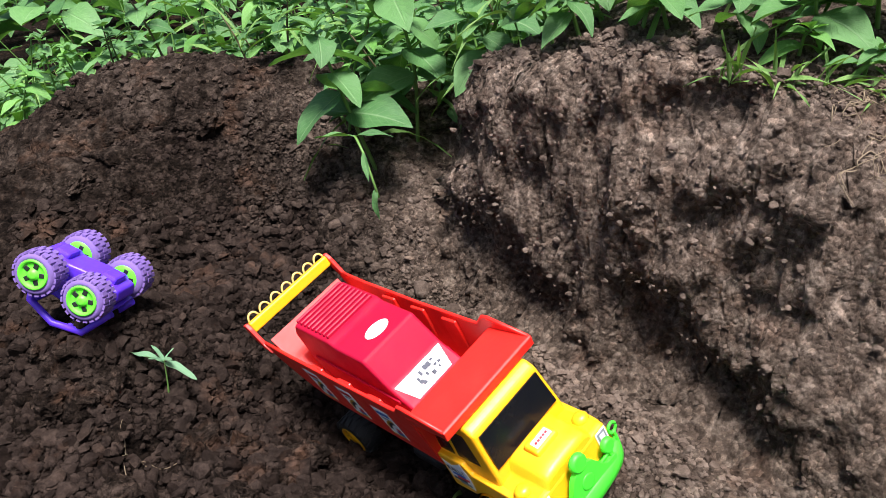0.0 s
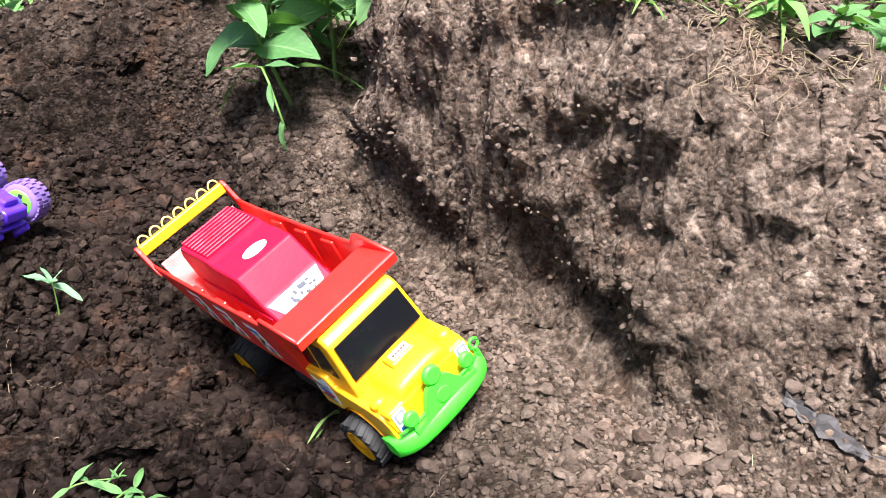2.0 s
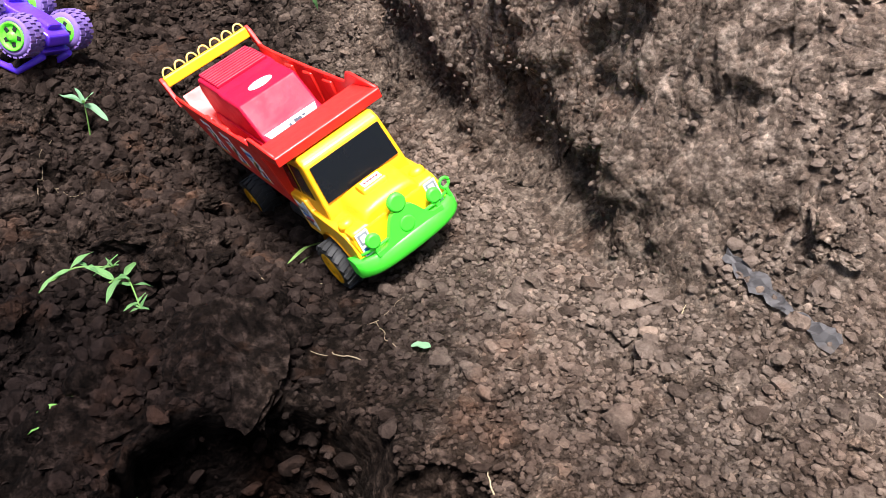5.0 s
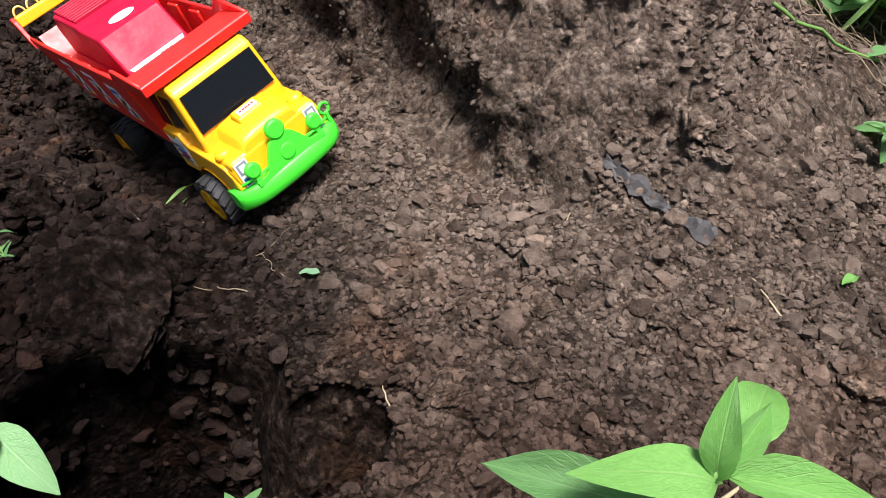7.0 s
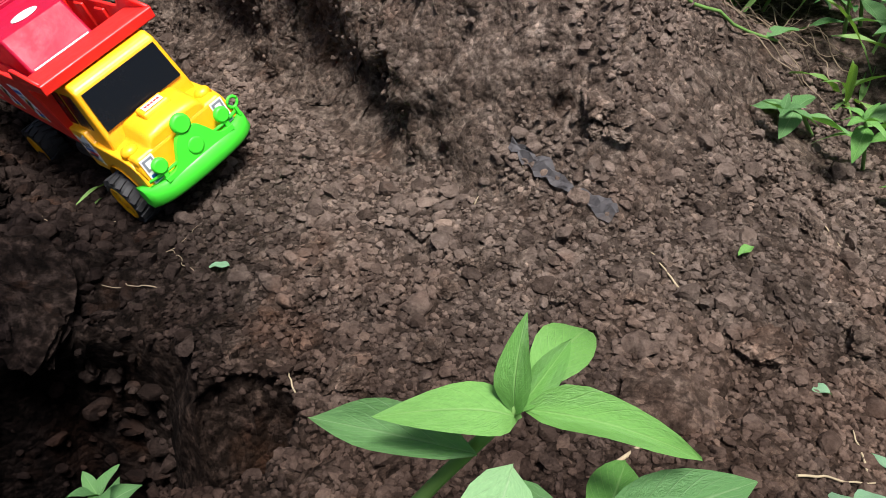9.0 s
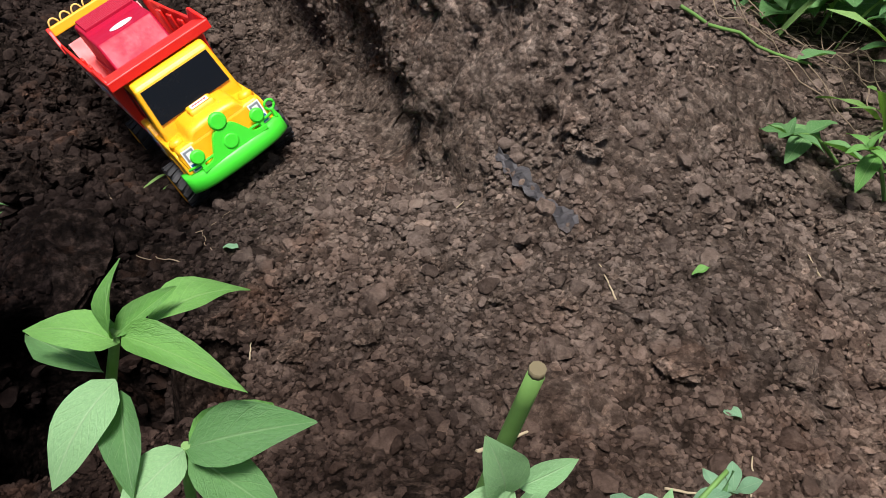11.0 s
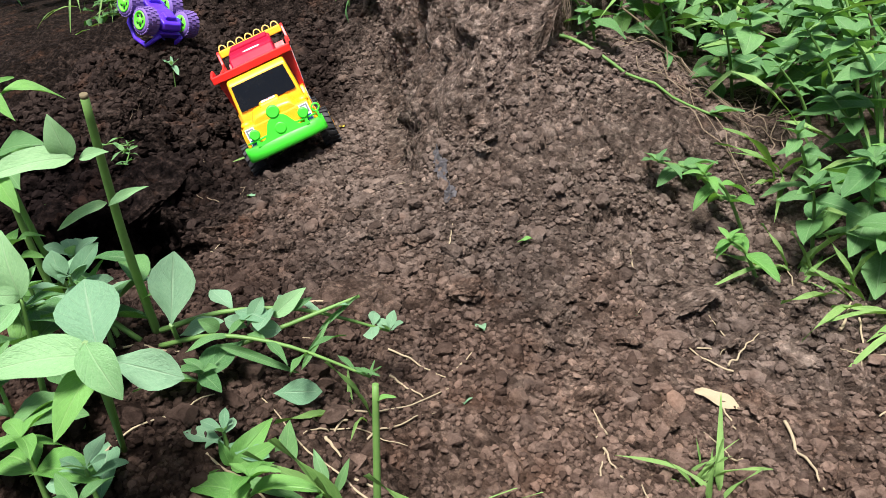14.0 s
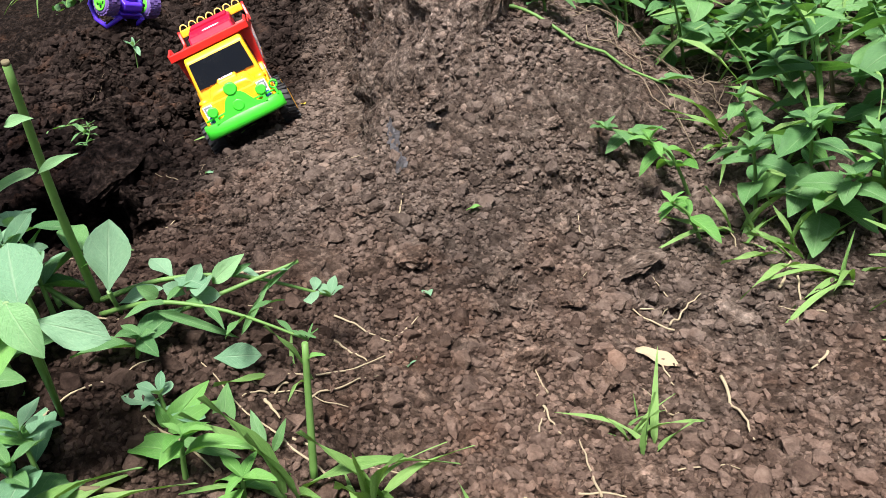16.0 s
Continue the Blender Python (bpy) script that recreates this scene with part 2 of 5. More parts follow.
# foot of the cut bank: x, y, height of the bank above it, width of its face
FOOT = [(-0.10, 1.25, 0.06, 0.12), (-0.07, 0.98, 0.12, 0.10), (-0.075, 0.83, 0.21, 0.085), (0.012, 0.72, 0.25, 0.08), (0.075, 0.635, 0.27, 0.10), (0.13, 0.56, 0.275, 0.12), (0.185, 0.48, 0.265, 0.145),
        (0.27, 0.405, 0.24, 0.20), (0.36, 0.335, 0.22, 0.28), (0.46, 0.355, 0.18, 0.24), (0.55, 0.44, 0.12, 0.17), (0.62, 0.48, 0.05, 0.12), (0.74, 0.43, 0.03, 0.08), (1.6, 0.40, 0.05, 0.2)]
# front edge of the weeds
VERGE = [(-2.5, 1.30), (-0.36, 1.28), (-0.22, 1.03), (-0.15, 0.95), (-0.04, 0.92), (0.06, 0.825), (0.18, 0.71), (0.28, 0.645), (0.40, 0.67), (0.53, 0.59), (0.61, 0.485), (0.70, 0.42), (1.8, 0.36)]


def along(line, x, y):
    """Signed distance to a line of stations (positive on its left) and the stations' other values there."""
    best = np.full(np.shape(x), 1e9)
    sign = np.ones(np.shape(x))
    vals = [np.zeros(np.shape(x)) for _ in line[0][2:]]
    for a, b in zip(line, line[1:]):
        dx, dy = b[0] - a[0], b[1] - a[1]
        t = np.clip(((x - a[0]) * dx + (y - a[1]) * dy) / (dx * dx + dy * dy), 0, 1)
        ex, ey = x - a[0] - t * dx, y - a[1] - t * dy
        d = np.hypot(ex, ey)
        near = d < best
        best = np.where(near, d, best)
        sign = np.where(near, np.sign(dx * (y - a[1]) - dy * (x - a[0]) + 1e-12), sign)
        for k in range(len(vals)):
            vals[k] = np.where(near, a[2 + k] + t * (b[2 + k] - a[2 + k]), vals[k])
    return best * sign, vals


TRUCK_AT, TRUCK_UP, TRUCK_BACK = (0.030, 0.500, 0.0), (-0.302, -0.068, 0.951), (-0.667, 0.728, -0.159)


def hole_depth(x, y):
    """One inside the dug hole, nought outside it."""
    return smooth(2.2 * (1.08 - np.hypot((x + 0.008) / 0.088, (y - 0.212) / 0.098) + 0.15 * fractal(x, y, 0.06, 3, 21)))


def ground_z(x, y):
    """Height of the earth at x, y (numbers or arrays)."""
    x, y = np.asarray(x, float), np.asarray(y, float)
    z = 0 * x
    for cx, cy, s, h in SWELLS:
        z = z + h * np.exp(-((x - cx) ** 2 + (y - cy) ** 2) / (2 * s * s))
    d, (high, wide) = along(FOOT, x, y)
    d = d + 0.011 * fractal(x, y, 0.13, 3, 5) + 0.004 * fractal(x, y, 0.03, 2, 6)
    face = np.clip(d / wide, 0, 1)
    gentle = smooth((wide - 0.13) / 0.08)
    rise = high * ((1 - gentle) * (0.4 * smooth(face) + 0.6 * smooth(face * 1.2 - 0.1)) + gentle * (0.5 * np.sin(face * 1.5708) + 0.5 * smooth(face)))
    z = z + rise + 0.05 * smooth((d - wide) / 0.3) * (x < 0.4) * (high > 0.1)
    # packed strip where the wheels stand
    px, py = x - TRUCK_AT[0], y - TRUCK_AT[1]
    plane = TRUCK_AT[2] - (TRUCK_UP[0] * px + TRUCK_UP[1] * py) / TRUCK_UP[2]
    u, v = px * -0.675 + py * 0.738 - 0.105, px * 0.738 + py * 0.675
    near = smooth(1.35 - np.hypot(u / 0.20, v / 0.085) * 0.75)
    # the dug hole beside the path, and the heap of its spoil
    hole = hole_depth(x, y)
    notch = smooth(1.6 - np.hypot((x - 0.105) / 0.03, (y - 0.205) / 0.03))
    z = z - 0.30 * hole - 0.08 * notch * (1 - hole)
    left = smooth((-0.02 - x) / 0.14) * smooth((0.75 - y) / 0.15)
    lumpy = 0.35 + 0.75 * smooth((0.10 - x) / 0.2) + 0.4 * smooth(face * 3) * (1 - smooth(face * 2 - 1)) * (1 - smooth((x - 0.2) / 0.12))
    z = z + left * 0.022 * fractal(x, y, 0.11, 2, 31) * (1 - near)
    z = z + lumpy * (1 - 0.7 * near) * (0.010 * fractal(x, y, 0.055, 4, 41) + 0.004 * np.abs(fractal(x, y, 0.02, 3, 43)))
    dug = smooth((0.05 - x) / 0.06) * smooth((0.52 - y) / 0.08) * (1 - hole) * (1 - near)
    z = z + dug * (0.020 * np.abs(fractal(x, y, 0.075, 3, 47)) + 0.008 * np.abs(fractal(x, y, 0.028, 2, 49)) - 0.008)
    crack = np.abs(fractal(x, y, 0.09, 2, 51))
    z = z - 0.007 * np.exp(-((crack / 0.06) ** 2)) * (1 - near)
    return z * (1 - 0.92 * near) + plane * 0.92 * near


def mesh_object(name, verts, faces, mat, smooth_shade=True, uv=None):
    me = bpy.data.meshes.new(name)
    me.from_pydata(verts, [], faces)
    if uv is not None:
        lay = me.uv_layers.new(name="UVMap")
        lay.data.foreach_set("uv", np.asarray(uv, "f").ravel())
    me.polygons.foreach_set("use_smooth", [smooth_shade] * len(me.polygons))
    me.materials.append(mat)
    me.update()
    return me


def axis(lo, hi, step, far):
    inner = list(np.arange(lo, hi, step))
    out, d = [], step
    p = hi
    while p < far:
        out.append(p)
        d *= 1.22
        p += d
    back, d, p = [], step, lo
    while p > -far:
        d *= 1.22
        p -= d
        back.append(p)
    return np.array(back[::-1] + inner + out)


gx, gy = axis(-0.72, 0.95, 0.0038, 45), axis(-0.3, 1.35, 0.0038, 45)
XX, YY = np.meshgrid(gx, gy)
ZZ = ground_z(XX, YY)
sx, sy = np.gradient(ZZ, gx, axis=1), np.gradient(ZZ, gy, axis=0)
steep = np.clip(np.hypot(sx, sy) - 0.5, 0, 2.0)
ALONG = (XX - YY) * 0.707
push = steep * (hole_depth(XX, YY) < 0.02) * (0.0075 * fractal(ALONG, ZZ * 1.3, 0.06, 5, 61, 0.68) + 0.003 * np.abs(fractal(ALONG, ZZ, 0.014, 2, 63)))
run = np.hypot(sx, sy) + 1e-6
VX, VY = XX - push * sx / run, YY - push * sy / run
# the face is hollowed above its foot
d_, (h_, w_) = along(FOOT, XX, YY)
hollow = 0.19 * w_ * np.exp(-((d_ / w_ - 0.28) / 0.17) ** 2) * smooth((0.24 - XX) / 0.08) * (d_ > 0) * (h_ > 0.1) * (0.75 + 0.35 * fractal(XX, YY, 0.09, 2, 67))
VX, VY = VX + hollow * sx / run, VY + hollow * sy / run
under = smooth(4 * hole_depth(XX, YY))
VX, VY = VX - 0.03 * under, VY + 0.03 * under
ny, nx = XX.shape
idx = np.arange(nx * ny).reshape(ny, nx)
quads = np.stack([idx[:-1, :-1], idx[:-1, 1:], idx[1:, 1:], idx[1:, :-1]], -1).reshape(-1, 4)
ground = new("ground", mesh_object("ground", np.stack([VX, VY, ZZ], -1).reshape(-1, 3).tolist(), quads.tolist(), SHADED_SOIL))
tagged(ground, "dark brown crumbly loam with a cut bank, a dug hole and a trodden strip", "ground", kind="structure")

# ---- crumbs and clods of earth ----
rng = np.random.default_rng(7)


def ico(level):
    bm = bmesh.new()
    bmesh.ops.create_icosphere(bm, subdivisions=level, radius=1.0)
    v = np.array([p.co[:] for p in bm.verts])
    f = np.array([[q.index for q in p.verts] for p in bm.faces])
    bm.free()
    return v, f


def turns(n):
    q = rng.normal(size=(n, 4))
    q /= np.linalg.norm(q, axis=1)[:, None]
    w, x, y, z = q.T
    return np.stack([1 - 2 * (y * y + z * z), 2 * (x * y - z * w), 2 * (x * z + y * w), 2 * (x * y + z * w), 1 - 2 * (x * x + z * z), 2 * (y * z - x * w),
                     2 * (x * z - y * w), 2 * (y * z + x * w), 1 - 2 * (x * x + y * y)], -1).reshape(n, 3, 3)


def lumps(name, label, points, sizes, level, planes, sink, heights=None, mat=None):
    """Angular crumbs: round lumps cut by random planes, each turned and squashed its own way."""
    v, f = ico(level)
    n = len(points)
    p = np.repeat(v[None], n, 0) * (1 + (0.15 if level < 2 else 0.10) * rng.normal(size=(n, len(v), 1)))
    for _ in range(planes):
        d = rng.normal(size=(n, 1, 3))
        d /= np.linalg.norm(d, axis=2, keepdims=True)
        over = np.maximum((p * d).sum(2, keepdims=True) - rng.uniform(0.35, 0.8, size=(n, 1, 1)), 0)
        p = p - over * d
    p = np.einsum("nij,nkj->nki", turns(n), p * rng.uniform(0.65, 1.2, size=(n, 1, 3))) * sizes[:, None, None]
    p[:, :, 2] *= 0.85
    z = ground_z(points[:, 0], points[:, 1]) if heights is None else heights
    p = p + np.c_[points, z + sizes * sink][:, None, :]
    faces = (f[None] + (np.arange(n) * len(v))[:, None, None]).reshape(-1, 3)
    return tagged(new(name, mesh_object(name, p.reshape(-1, 3).tolist(), faces.tolist(), mat or CRUMB, False)), label, "soil", kind="stuff")


def scatter(n, x0, x1, y0, y1, keep):
    p = np.c_[rng.uniform(x0, x1, n), rng.uniform(y0, y1, n)]
    return p[rng.uniform(size=n) < keep(p[:, 0], p[:, 1])]


def bare(x, y):
    h = 0.004
    slope = np.hypot(ground_z(x + h, y) - ground_z(x - h, y), ground_z(x, y + h) - ground_z(x, y - h)) / (2 * h)
    d, (high, wide) = along(FOOT, x, y)
    face = (d > 0.0) & (d < 0.75 * wide) & (high > 0.1) & (wide < 0.165)
    return np.where(face, 0.0, 1 - 0.8 * smooth((slope - 1.0) / 0.8)) * (along(VERGE, x, y)[0] < 0.04) * (hole_depth(x, y) < 0.03) * np.where((x < 0.62) | (y < 0.42), 1.0, 0.4)


def loose(x, y):
    """Where fine dry crumbs lie: few of them on the moist dug earth."""
    return bare(x, y) * (1 - 0.75 * smooth((0.06 - x) / 0.06) * smooth((0.54 - y) / 0.08))


def coarse(x, y):
    clump = smooth(0.55 + 0.9 * fractal(x, y, 0.12, 2, 71))
    return bare(x, y) * (0.25 + 0.75 * clump) * np.where(x < -0.1, 1.0, 0.75)


def spread(lo, hi, n, power=1.0):
    return np.exp(math.log(lo) + (math.log(hi) - math.log(lo)) * rng.uniform(size=n) ** power)


p = scatter(100000, -0.5, 0.8, -0.15, 1.1, lambda x, y: loose(x, y) * (0.45 + 0.55 * smooth(0.6 + fractal(x, y, 0.1, 2, 73))))
lumps("soil_crumbs", "fine brown crumbs of earth strewn over the soil", p, spread(0.0013, 0.0036, len(p), 1.2), 1, 2, 0.3)
p = scatter(26000, -0.5, 0.75, -0.15, 1.05, loose)
lumps("soil_gravel", "small angular crumbs of dry earth strewn over the soil", p, spread(0.002, 0.005, len(p), 1.7), 1, 4, 0.3)
p = scatter(14000, -0.6, 0.85, -0.2, 1.25, coarse)
lumps("soil_clods", "brown angular clods of loose earth lying on the soil", p, spread(0.0034, 0.0095, len(p), 1.7), 2, 7, 0.3)
p = scatter(9500, -0.6, -0.02, 0.28, 0.95, lambda x, y: bare(x, y) * smooth((0.05 - x - 0.3 * (y - 0.5)) / 0.15))
lumps("dug_clods", "dark moist clods of freshly dug earth", p, spread(0.0036, 0.0115, len(p), 2.2), 2, 5, 0.3)
inside = (XX > -0.1) & (XX < 0.45) & (YY > 0.3) & (YY < 0.95)
weight = (np.clip(np.hypot(sx, sy) - 0.8, 0, 3) * inside * np.where(XX > 0.24, 0.15, 1.0)).ravel()
pick = rng.choice(len(weight), 1500, p=weight / weight.sum())
jit = rng.normal(size=(1500, 3)) * 0.004
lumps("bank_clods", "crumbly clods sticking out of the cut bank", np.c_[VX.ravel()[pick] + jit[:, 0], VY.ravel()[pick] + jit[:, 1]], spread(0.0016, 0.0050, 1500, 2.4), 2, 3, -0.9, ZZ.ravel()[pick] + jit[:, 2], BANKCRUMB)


deep = (hole_depth(XX, YY) > 0.15).ravel().astype(float)
pick = rng.choice(len(deep), 1400, p=deep / deep.sum())
jit = rng.normal(size=(1400, 3)) * 0.004
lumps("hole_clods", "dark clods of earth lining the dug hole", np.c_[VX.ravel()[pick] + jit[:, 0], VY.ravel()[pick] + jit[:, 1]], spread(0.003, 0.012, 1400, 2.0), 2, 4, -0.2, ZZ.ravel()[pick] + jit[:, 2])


# ---- building helpers ----
def part(name, data, mat, parent, label="", m=None):
    """One mesh object under a thing or part, from a bmesh or a mesh."""
    if isinstance(data, bmesh.types.BMesh):
        me = bpy.data.meshes.new(name)
        data.to_mesh(me)
        data.free()
        me.materials.append(mat)
    else:
        me = data
    ob = new(name, me)
    ob.parent = parent
    if m is not None:
        ob.matrix_basis = m
    return tagged(ob, label)


def box(x0, x1, y0, y1, z0, z1, bevel=0.002, seg=2):
    bm = bmesh.new()
    bmesh.ops.create_cube(bm, size=1.0, matrix=Matrix.Translation(((x0 + x1) / 2, (y0 + y1) / 2, (z0 + z1) / 2)) @ Matrix.Diagonal((x1 - x0, y1 - y0, z1 - z0, 1)))
    if bevel:
        bmesh.ops.bevel(bm, geom=bm.edges[:], offset=bevel, segments=seg, affect="EDGES", profile=0.5)
    for f in bm.faces:
        f.smooth = len(f.verts) != 4 or f.calc_area() < 1e-5
    return bm


def prism(profile, x0, x1, bevel=0.0015, seg=2, flare=0.0):
    """A profile of (y, z) pushed from x0 to x1; flare widens it with height."""
    bm = bmesh.new()
    zs = [z for _, z in profile]
    z0, zr = min(zs), max(zs) - min(zs)
    rings = []
    for x, s in ((x0, -1), (x1, 1)):
        rings.append([bm.verts.new((x + s * flare * (z - z0) / zr, y, z)) for y, z in profile])
    n = len(profile)
    for k in range(n):
        bm.faces.new((rings[0][k], rings[0][(k + 1) % n], rings[1][(k + 1) % n], rings[1][k]))
    bm.faces.new(rings[0][::-1])
    bm.faces.new(rings[1])
    bmesh.ops.recalc_face_normals(bm, faces=bm.faces[:])
    if bevel:
        bmesh.ops.bevel(bm, geom=bm.edges[:], offset=bevel, segments=seg, affect="EDGES", profile=0.5)
    return bm


def lathe(profile, n=32, axis_x=True):
    """A profile of (distance along the axle, radius) turned about the x axis."""
    bm = bmesh.new()
    rings = []
    for a, r in profile:
        rings.append([bm.verts.new((a, r * math.cos(2 * math.pi * k / n), r * math.sin(2 * math.pi * k / n))) for k in range(n)])
    for p, q in zip(rings, rings[1:]):
        for k in range(n):
            f = bm.faces.new((p[k], p[(k + 1) % n], q[(k + 1) % n], q[k]))
            f.smooth = True
    bm.faces.new(rings[0][::-1])
    bm.faces.new(rings[-1])
    bmesh.ops.recalc_face_normals(bm, faces=bm.faces[:])
    return bm


def tube(points, radii, n=7):
    """A tube through points, with a radius at each."""
    bm = bmesh.new()
    rings = []
    pts = [Vector(q) for q in points]
    for k, q in enumerate(pts):
        d = (pts[min(k + 1, len(pts) - 1)] - pts[max(k - 1, 0)]).normalized()
        side = d.cross(Vector((0.31, 0.17, 0.93))).normalized()
        up = side.cross(d)
        r = radii[k] if isinstance(radii, (list, tuple)) else radii
        rings.append([bm.verts.new(q + r * (math.cos(2 * math.pi * j / n) * side + math.sin(2 * math.pi * j / n) * up)) for j in range(n)])
    for p, q in zip(rings, rings[1:]):
        for j in range(n):
            bm.faces.new((p[j], p[(j + 1) % n], q[(j + 1) % n], q[j])).smooth = True
    bm.faces.new(rings[0][::-1])
    bm.faces.new(rings[-1])
    bmesh.ops.recalc_face_normals(bm, faces=bm.faces[:])
    return bm


def add(bm, other):
    """Joins another bmesh into bm."""
    me = bpy.data.meshes.new("tmp")
    other.to_mesh(me)
    other.free()
    bm.from_mesh(me)
    bpy.data.meshes.remove(me)
    return bm


def plate(corners, thick):
    """A thin sheet through four or more corners, thickened against its normal."""
    bm = bmesh.new()
    f = bm.faces.new([bm.verts.new(c) for c in corners])
    f.normal_update()
    nrm = f.normal.copy()
    r = bmesh.ops.extrude_face_region(bm, geom=[f])
    for v in (g for g in r["geom"] if isinstance(g, bmesh.types.BMVert)):
        v.co += nrm * thick
    bmesh.ops.recalc_face_normals(bm, faces=bm.faces[:])
    return bm


def words(text, size, mat, parent, m, label=""):
    cu = bpy.data.curves.new("print", "FONT")
    cu.body, cu.size, cu.extrude, cu.align_x, cu.align_y = text, size, 0.0001, "CENTER", "CENTER"
    ob = bpy.data.objects.new("print", cu)
    scene.collection.objects.link(ob)
    me = bpy.data.meshes.new_from_object(ob.evaluated_get(bpy.context.evaluated_depsgraph_get()))
    bpy.data.objects.remove(ob)
    me.materials.clear()
    me.materials.append(mat)
    return part("lettering", me, mat, parent, label, m)


# ---- the toy tipper truck ----
def truck():
    """Front axle at the origin, y towards the tail, x across, z up; wheels touch z = 0."""
    t = tagged(new("toy_dump_truck"), "red and yellow plastic toy tipper truck with green bumper on soil", "toy truck")
    R, BASE = 0.0245, 0.2235
    part("chassis", box(-0.022, 0.022, -0.03, 0.262, 0.030, 0.047, 0.003), BLACK, t)
    for s in (-1, 1):
        tank = box(-0.008, 0.008, 0.084, 0.128, 0.030, 0.046, 0.006, 3)
        tank.transform(Matrix.Translation((s * 0.034, 0, 0)))
        part("fuel_tank", tank, BLACK, t)
        part("chassis_bracket", prism([(0.128, 0.034), (0.172, 0.034), (0.168, 0.082), (0.136, 0.080)], s * 0.030 - 0.004, s * 0.030 + 0.004, 0.0015), BLACK, t)
    part("tipping_frame", box(-0.028, 0.028, 0.06, 0.10, 0.045, 0.072, 0.003), BLACK, t)
    for y in (0.0, BASE):
        part("axle", tube([(-0.036, y, R), (0.036, y, R)], 0.0035), BLACK, t)
    # wheels
    lugs = []
    for side in (-1, 1):
        lug = box(-0.0052, 0.0052, -0.0022, 0.0022, -0.0012, 0.0012, 0.0)
        lug.transform(Matrix.Translation((side * 0.0058, 0, 0)) @ Matrix.Rotation(-0.3 * side, 4, "Z"))
        lugs.append(bpy.data.meshes.new("tread_lug"))
        lug.to_mesh(lugs[-1])
        lug.free()
        lugs[-1].materials.append(TYRE)
    for y, mid in ((0.0, 0.0515), (BASE, 0.044)):
        for s in (-1, 1):
            w = 0.022
            tyre = lathe([(-w / 2, R * 0.62), (-w / 2, R * 0.88), (-w / 2 + 0.003, R * 0.97), (0, R * 0.985), (w / 2 - 0.003, R * 0.97), (w / 2, R * 0.88), (w / 2 + 0.0006, R * 0.78), (w / 2, R * 0.66), (w / 2 - 0.006, R * 0.62)], 40)
            wheel = part("wheel", tyre, TYRE, t, "ridged black tyre", Matrix.Translation((s * mid, y, R)) @ Matrix.Diagonal((s, 1, 1, 1)))
            for k in range(36):
                part("tread_lug", lugs[k % 2], None, wheel, "", Matrix.Rotation(2 * math.pi * k / 36, 4, "X") @ Matrix.Translation((0, 0, R * 0.98)))
            rim = lathe([(0.0, R * 0.64), (0.0105, R * 0.69), (0.0118, R * 0.67), (0.0114, R * 0.62), (0.0100, R * 0.58), (0.0096, R * 0.22), (0.0112, R * 0.18), (0.0118, R * 0.08)], 32)
            part("rim", rim, YELLOW, wheel, "yellow plastic wheel rim")
            # slots are flush strips whose dimmer yellow paints in a recess's shade
            for k in range(8):
                slot = box(0.0094, 0.0101, -0.0010, 0.0010, R * 0.44, R * 0.55, 0.0)
                slot.transform(Matrix.Rotation(2 * math.pi * k / 8, 4, "X"))
                part("rim_slot", slot, DIMYELLOW, wheel)

    # cab: the shell narrows upwards
    def flank(z):
        return 0.0468 - 0.0062 * (z - 0.0435) / 0.0895

    cab = part("cab", prism([(-0.0145, 0.082), (-0.0075, 0.1255), (0.000, 0.1315), (0.05, 0.133), (0.055, 0.130), (0.055, 0.0435), (0.030, 0.0435), (0.022, 0.06), (-0.0145, 0.06)], -0.0468, 0.0468, 0.0032, 3, -0.0062), YELLOW, t)
    # bonnet: a raised middle between two lower wings, rounded over to the grille
    bon = bmesh.new()
    half = [(0.0475, 0.052), (0.0482, 0.064), (0.0458, 0.070), (0.040, 0.0725), (0.0325, 0.0735), (0.0295, 0.0765), (0.0275, 0.0825), (0.0235, 0.0855), (0.012, 0.0865), (0.0, 0.0868)]
    outline = [(-x, z) for x, z in half] + [(x, z) for x, z in half[-2::-1]]
    rings = []
    for y, low, wide in ((0.0, 1.045, 1.0), (-0.014, 1.035, 1.0), (-0.030, 0.985, 1.0), (-0.042, 0.94, 0.995), (-0.0485, 0.895, 0.985), (-0.0520, 0.83, 0.965), (-0.0530, 0.74, 0.955)):
        rings.append([bon.verts.new((x * wide, y, 0.050 + (z - 0.050) * low if low > 0.9 else min(z, 0.050 + (z - 0.050) * low))) for x, z in outline])
    n = len(outline)
    for a, b in zip(rings, rings[1:]):
        for k in range(n - 1):
            bon.faces.new((a[k], b[k], b[k + 1], a[k + 1])).smooth = True
    bon.faces.new(rings[-1])
    bon.faces.new(rings[0][::-1])
    bmesh.ops.recalc_face_normals(bon, faces=bon.faces[:])
    bonnet = part("bonnet", bon, YELLOW, t)
    part("grille_panel", box(-0.046, 0.046, -0.0536, -0.034, 0.034, 0.072, 0.004, 3), YELLOW, t)
    part("bonnet_scoop", prism([(-0.038, 0.082), (-0.036, 0.0895), (-0.022, 0.0925), (-0.019, 0.086)], -0.0135, 0.0135, 0.0025, 3), YELLOW, bonnet)
    part("bonnet_sticker", plate([(-0.0095, -0.0345, 0.0903), (0.0095, -0.0345, 0.0903), (0.0095, -0.0265, 0.0920), (-0.0095, -0.0265, 0.0920)], 0.0003), WHITE, bonnet, "white sticker with faint red lines")
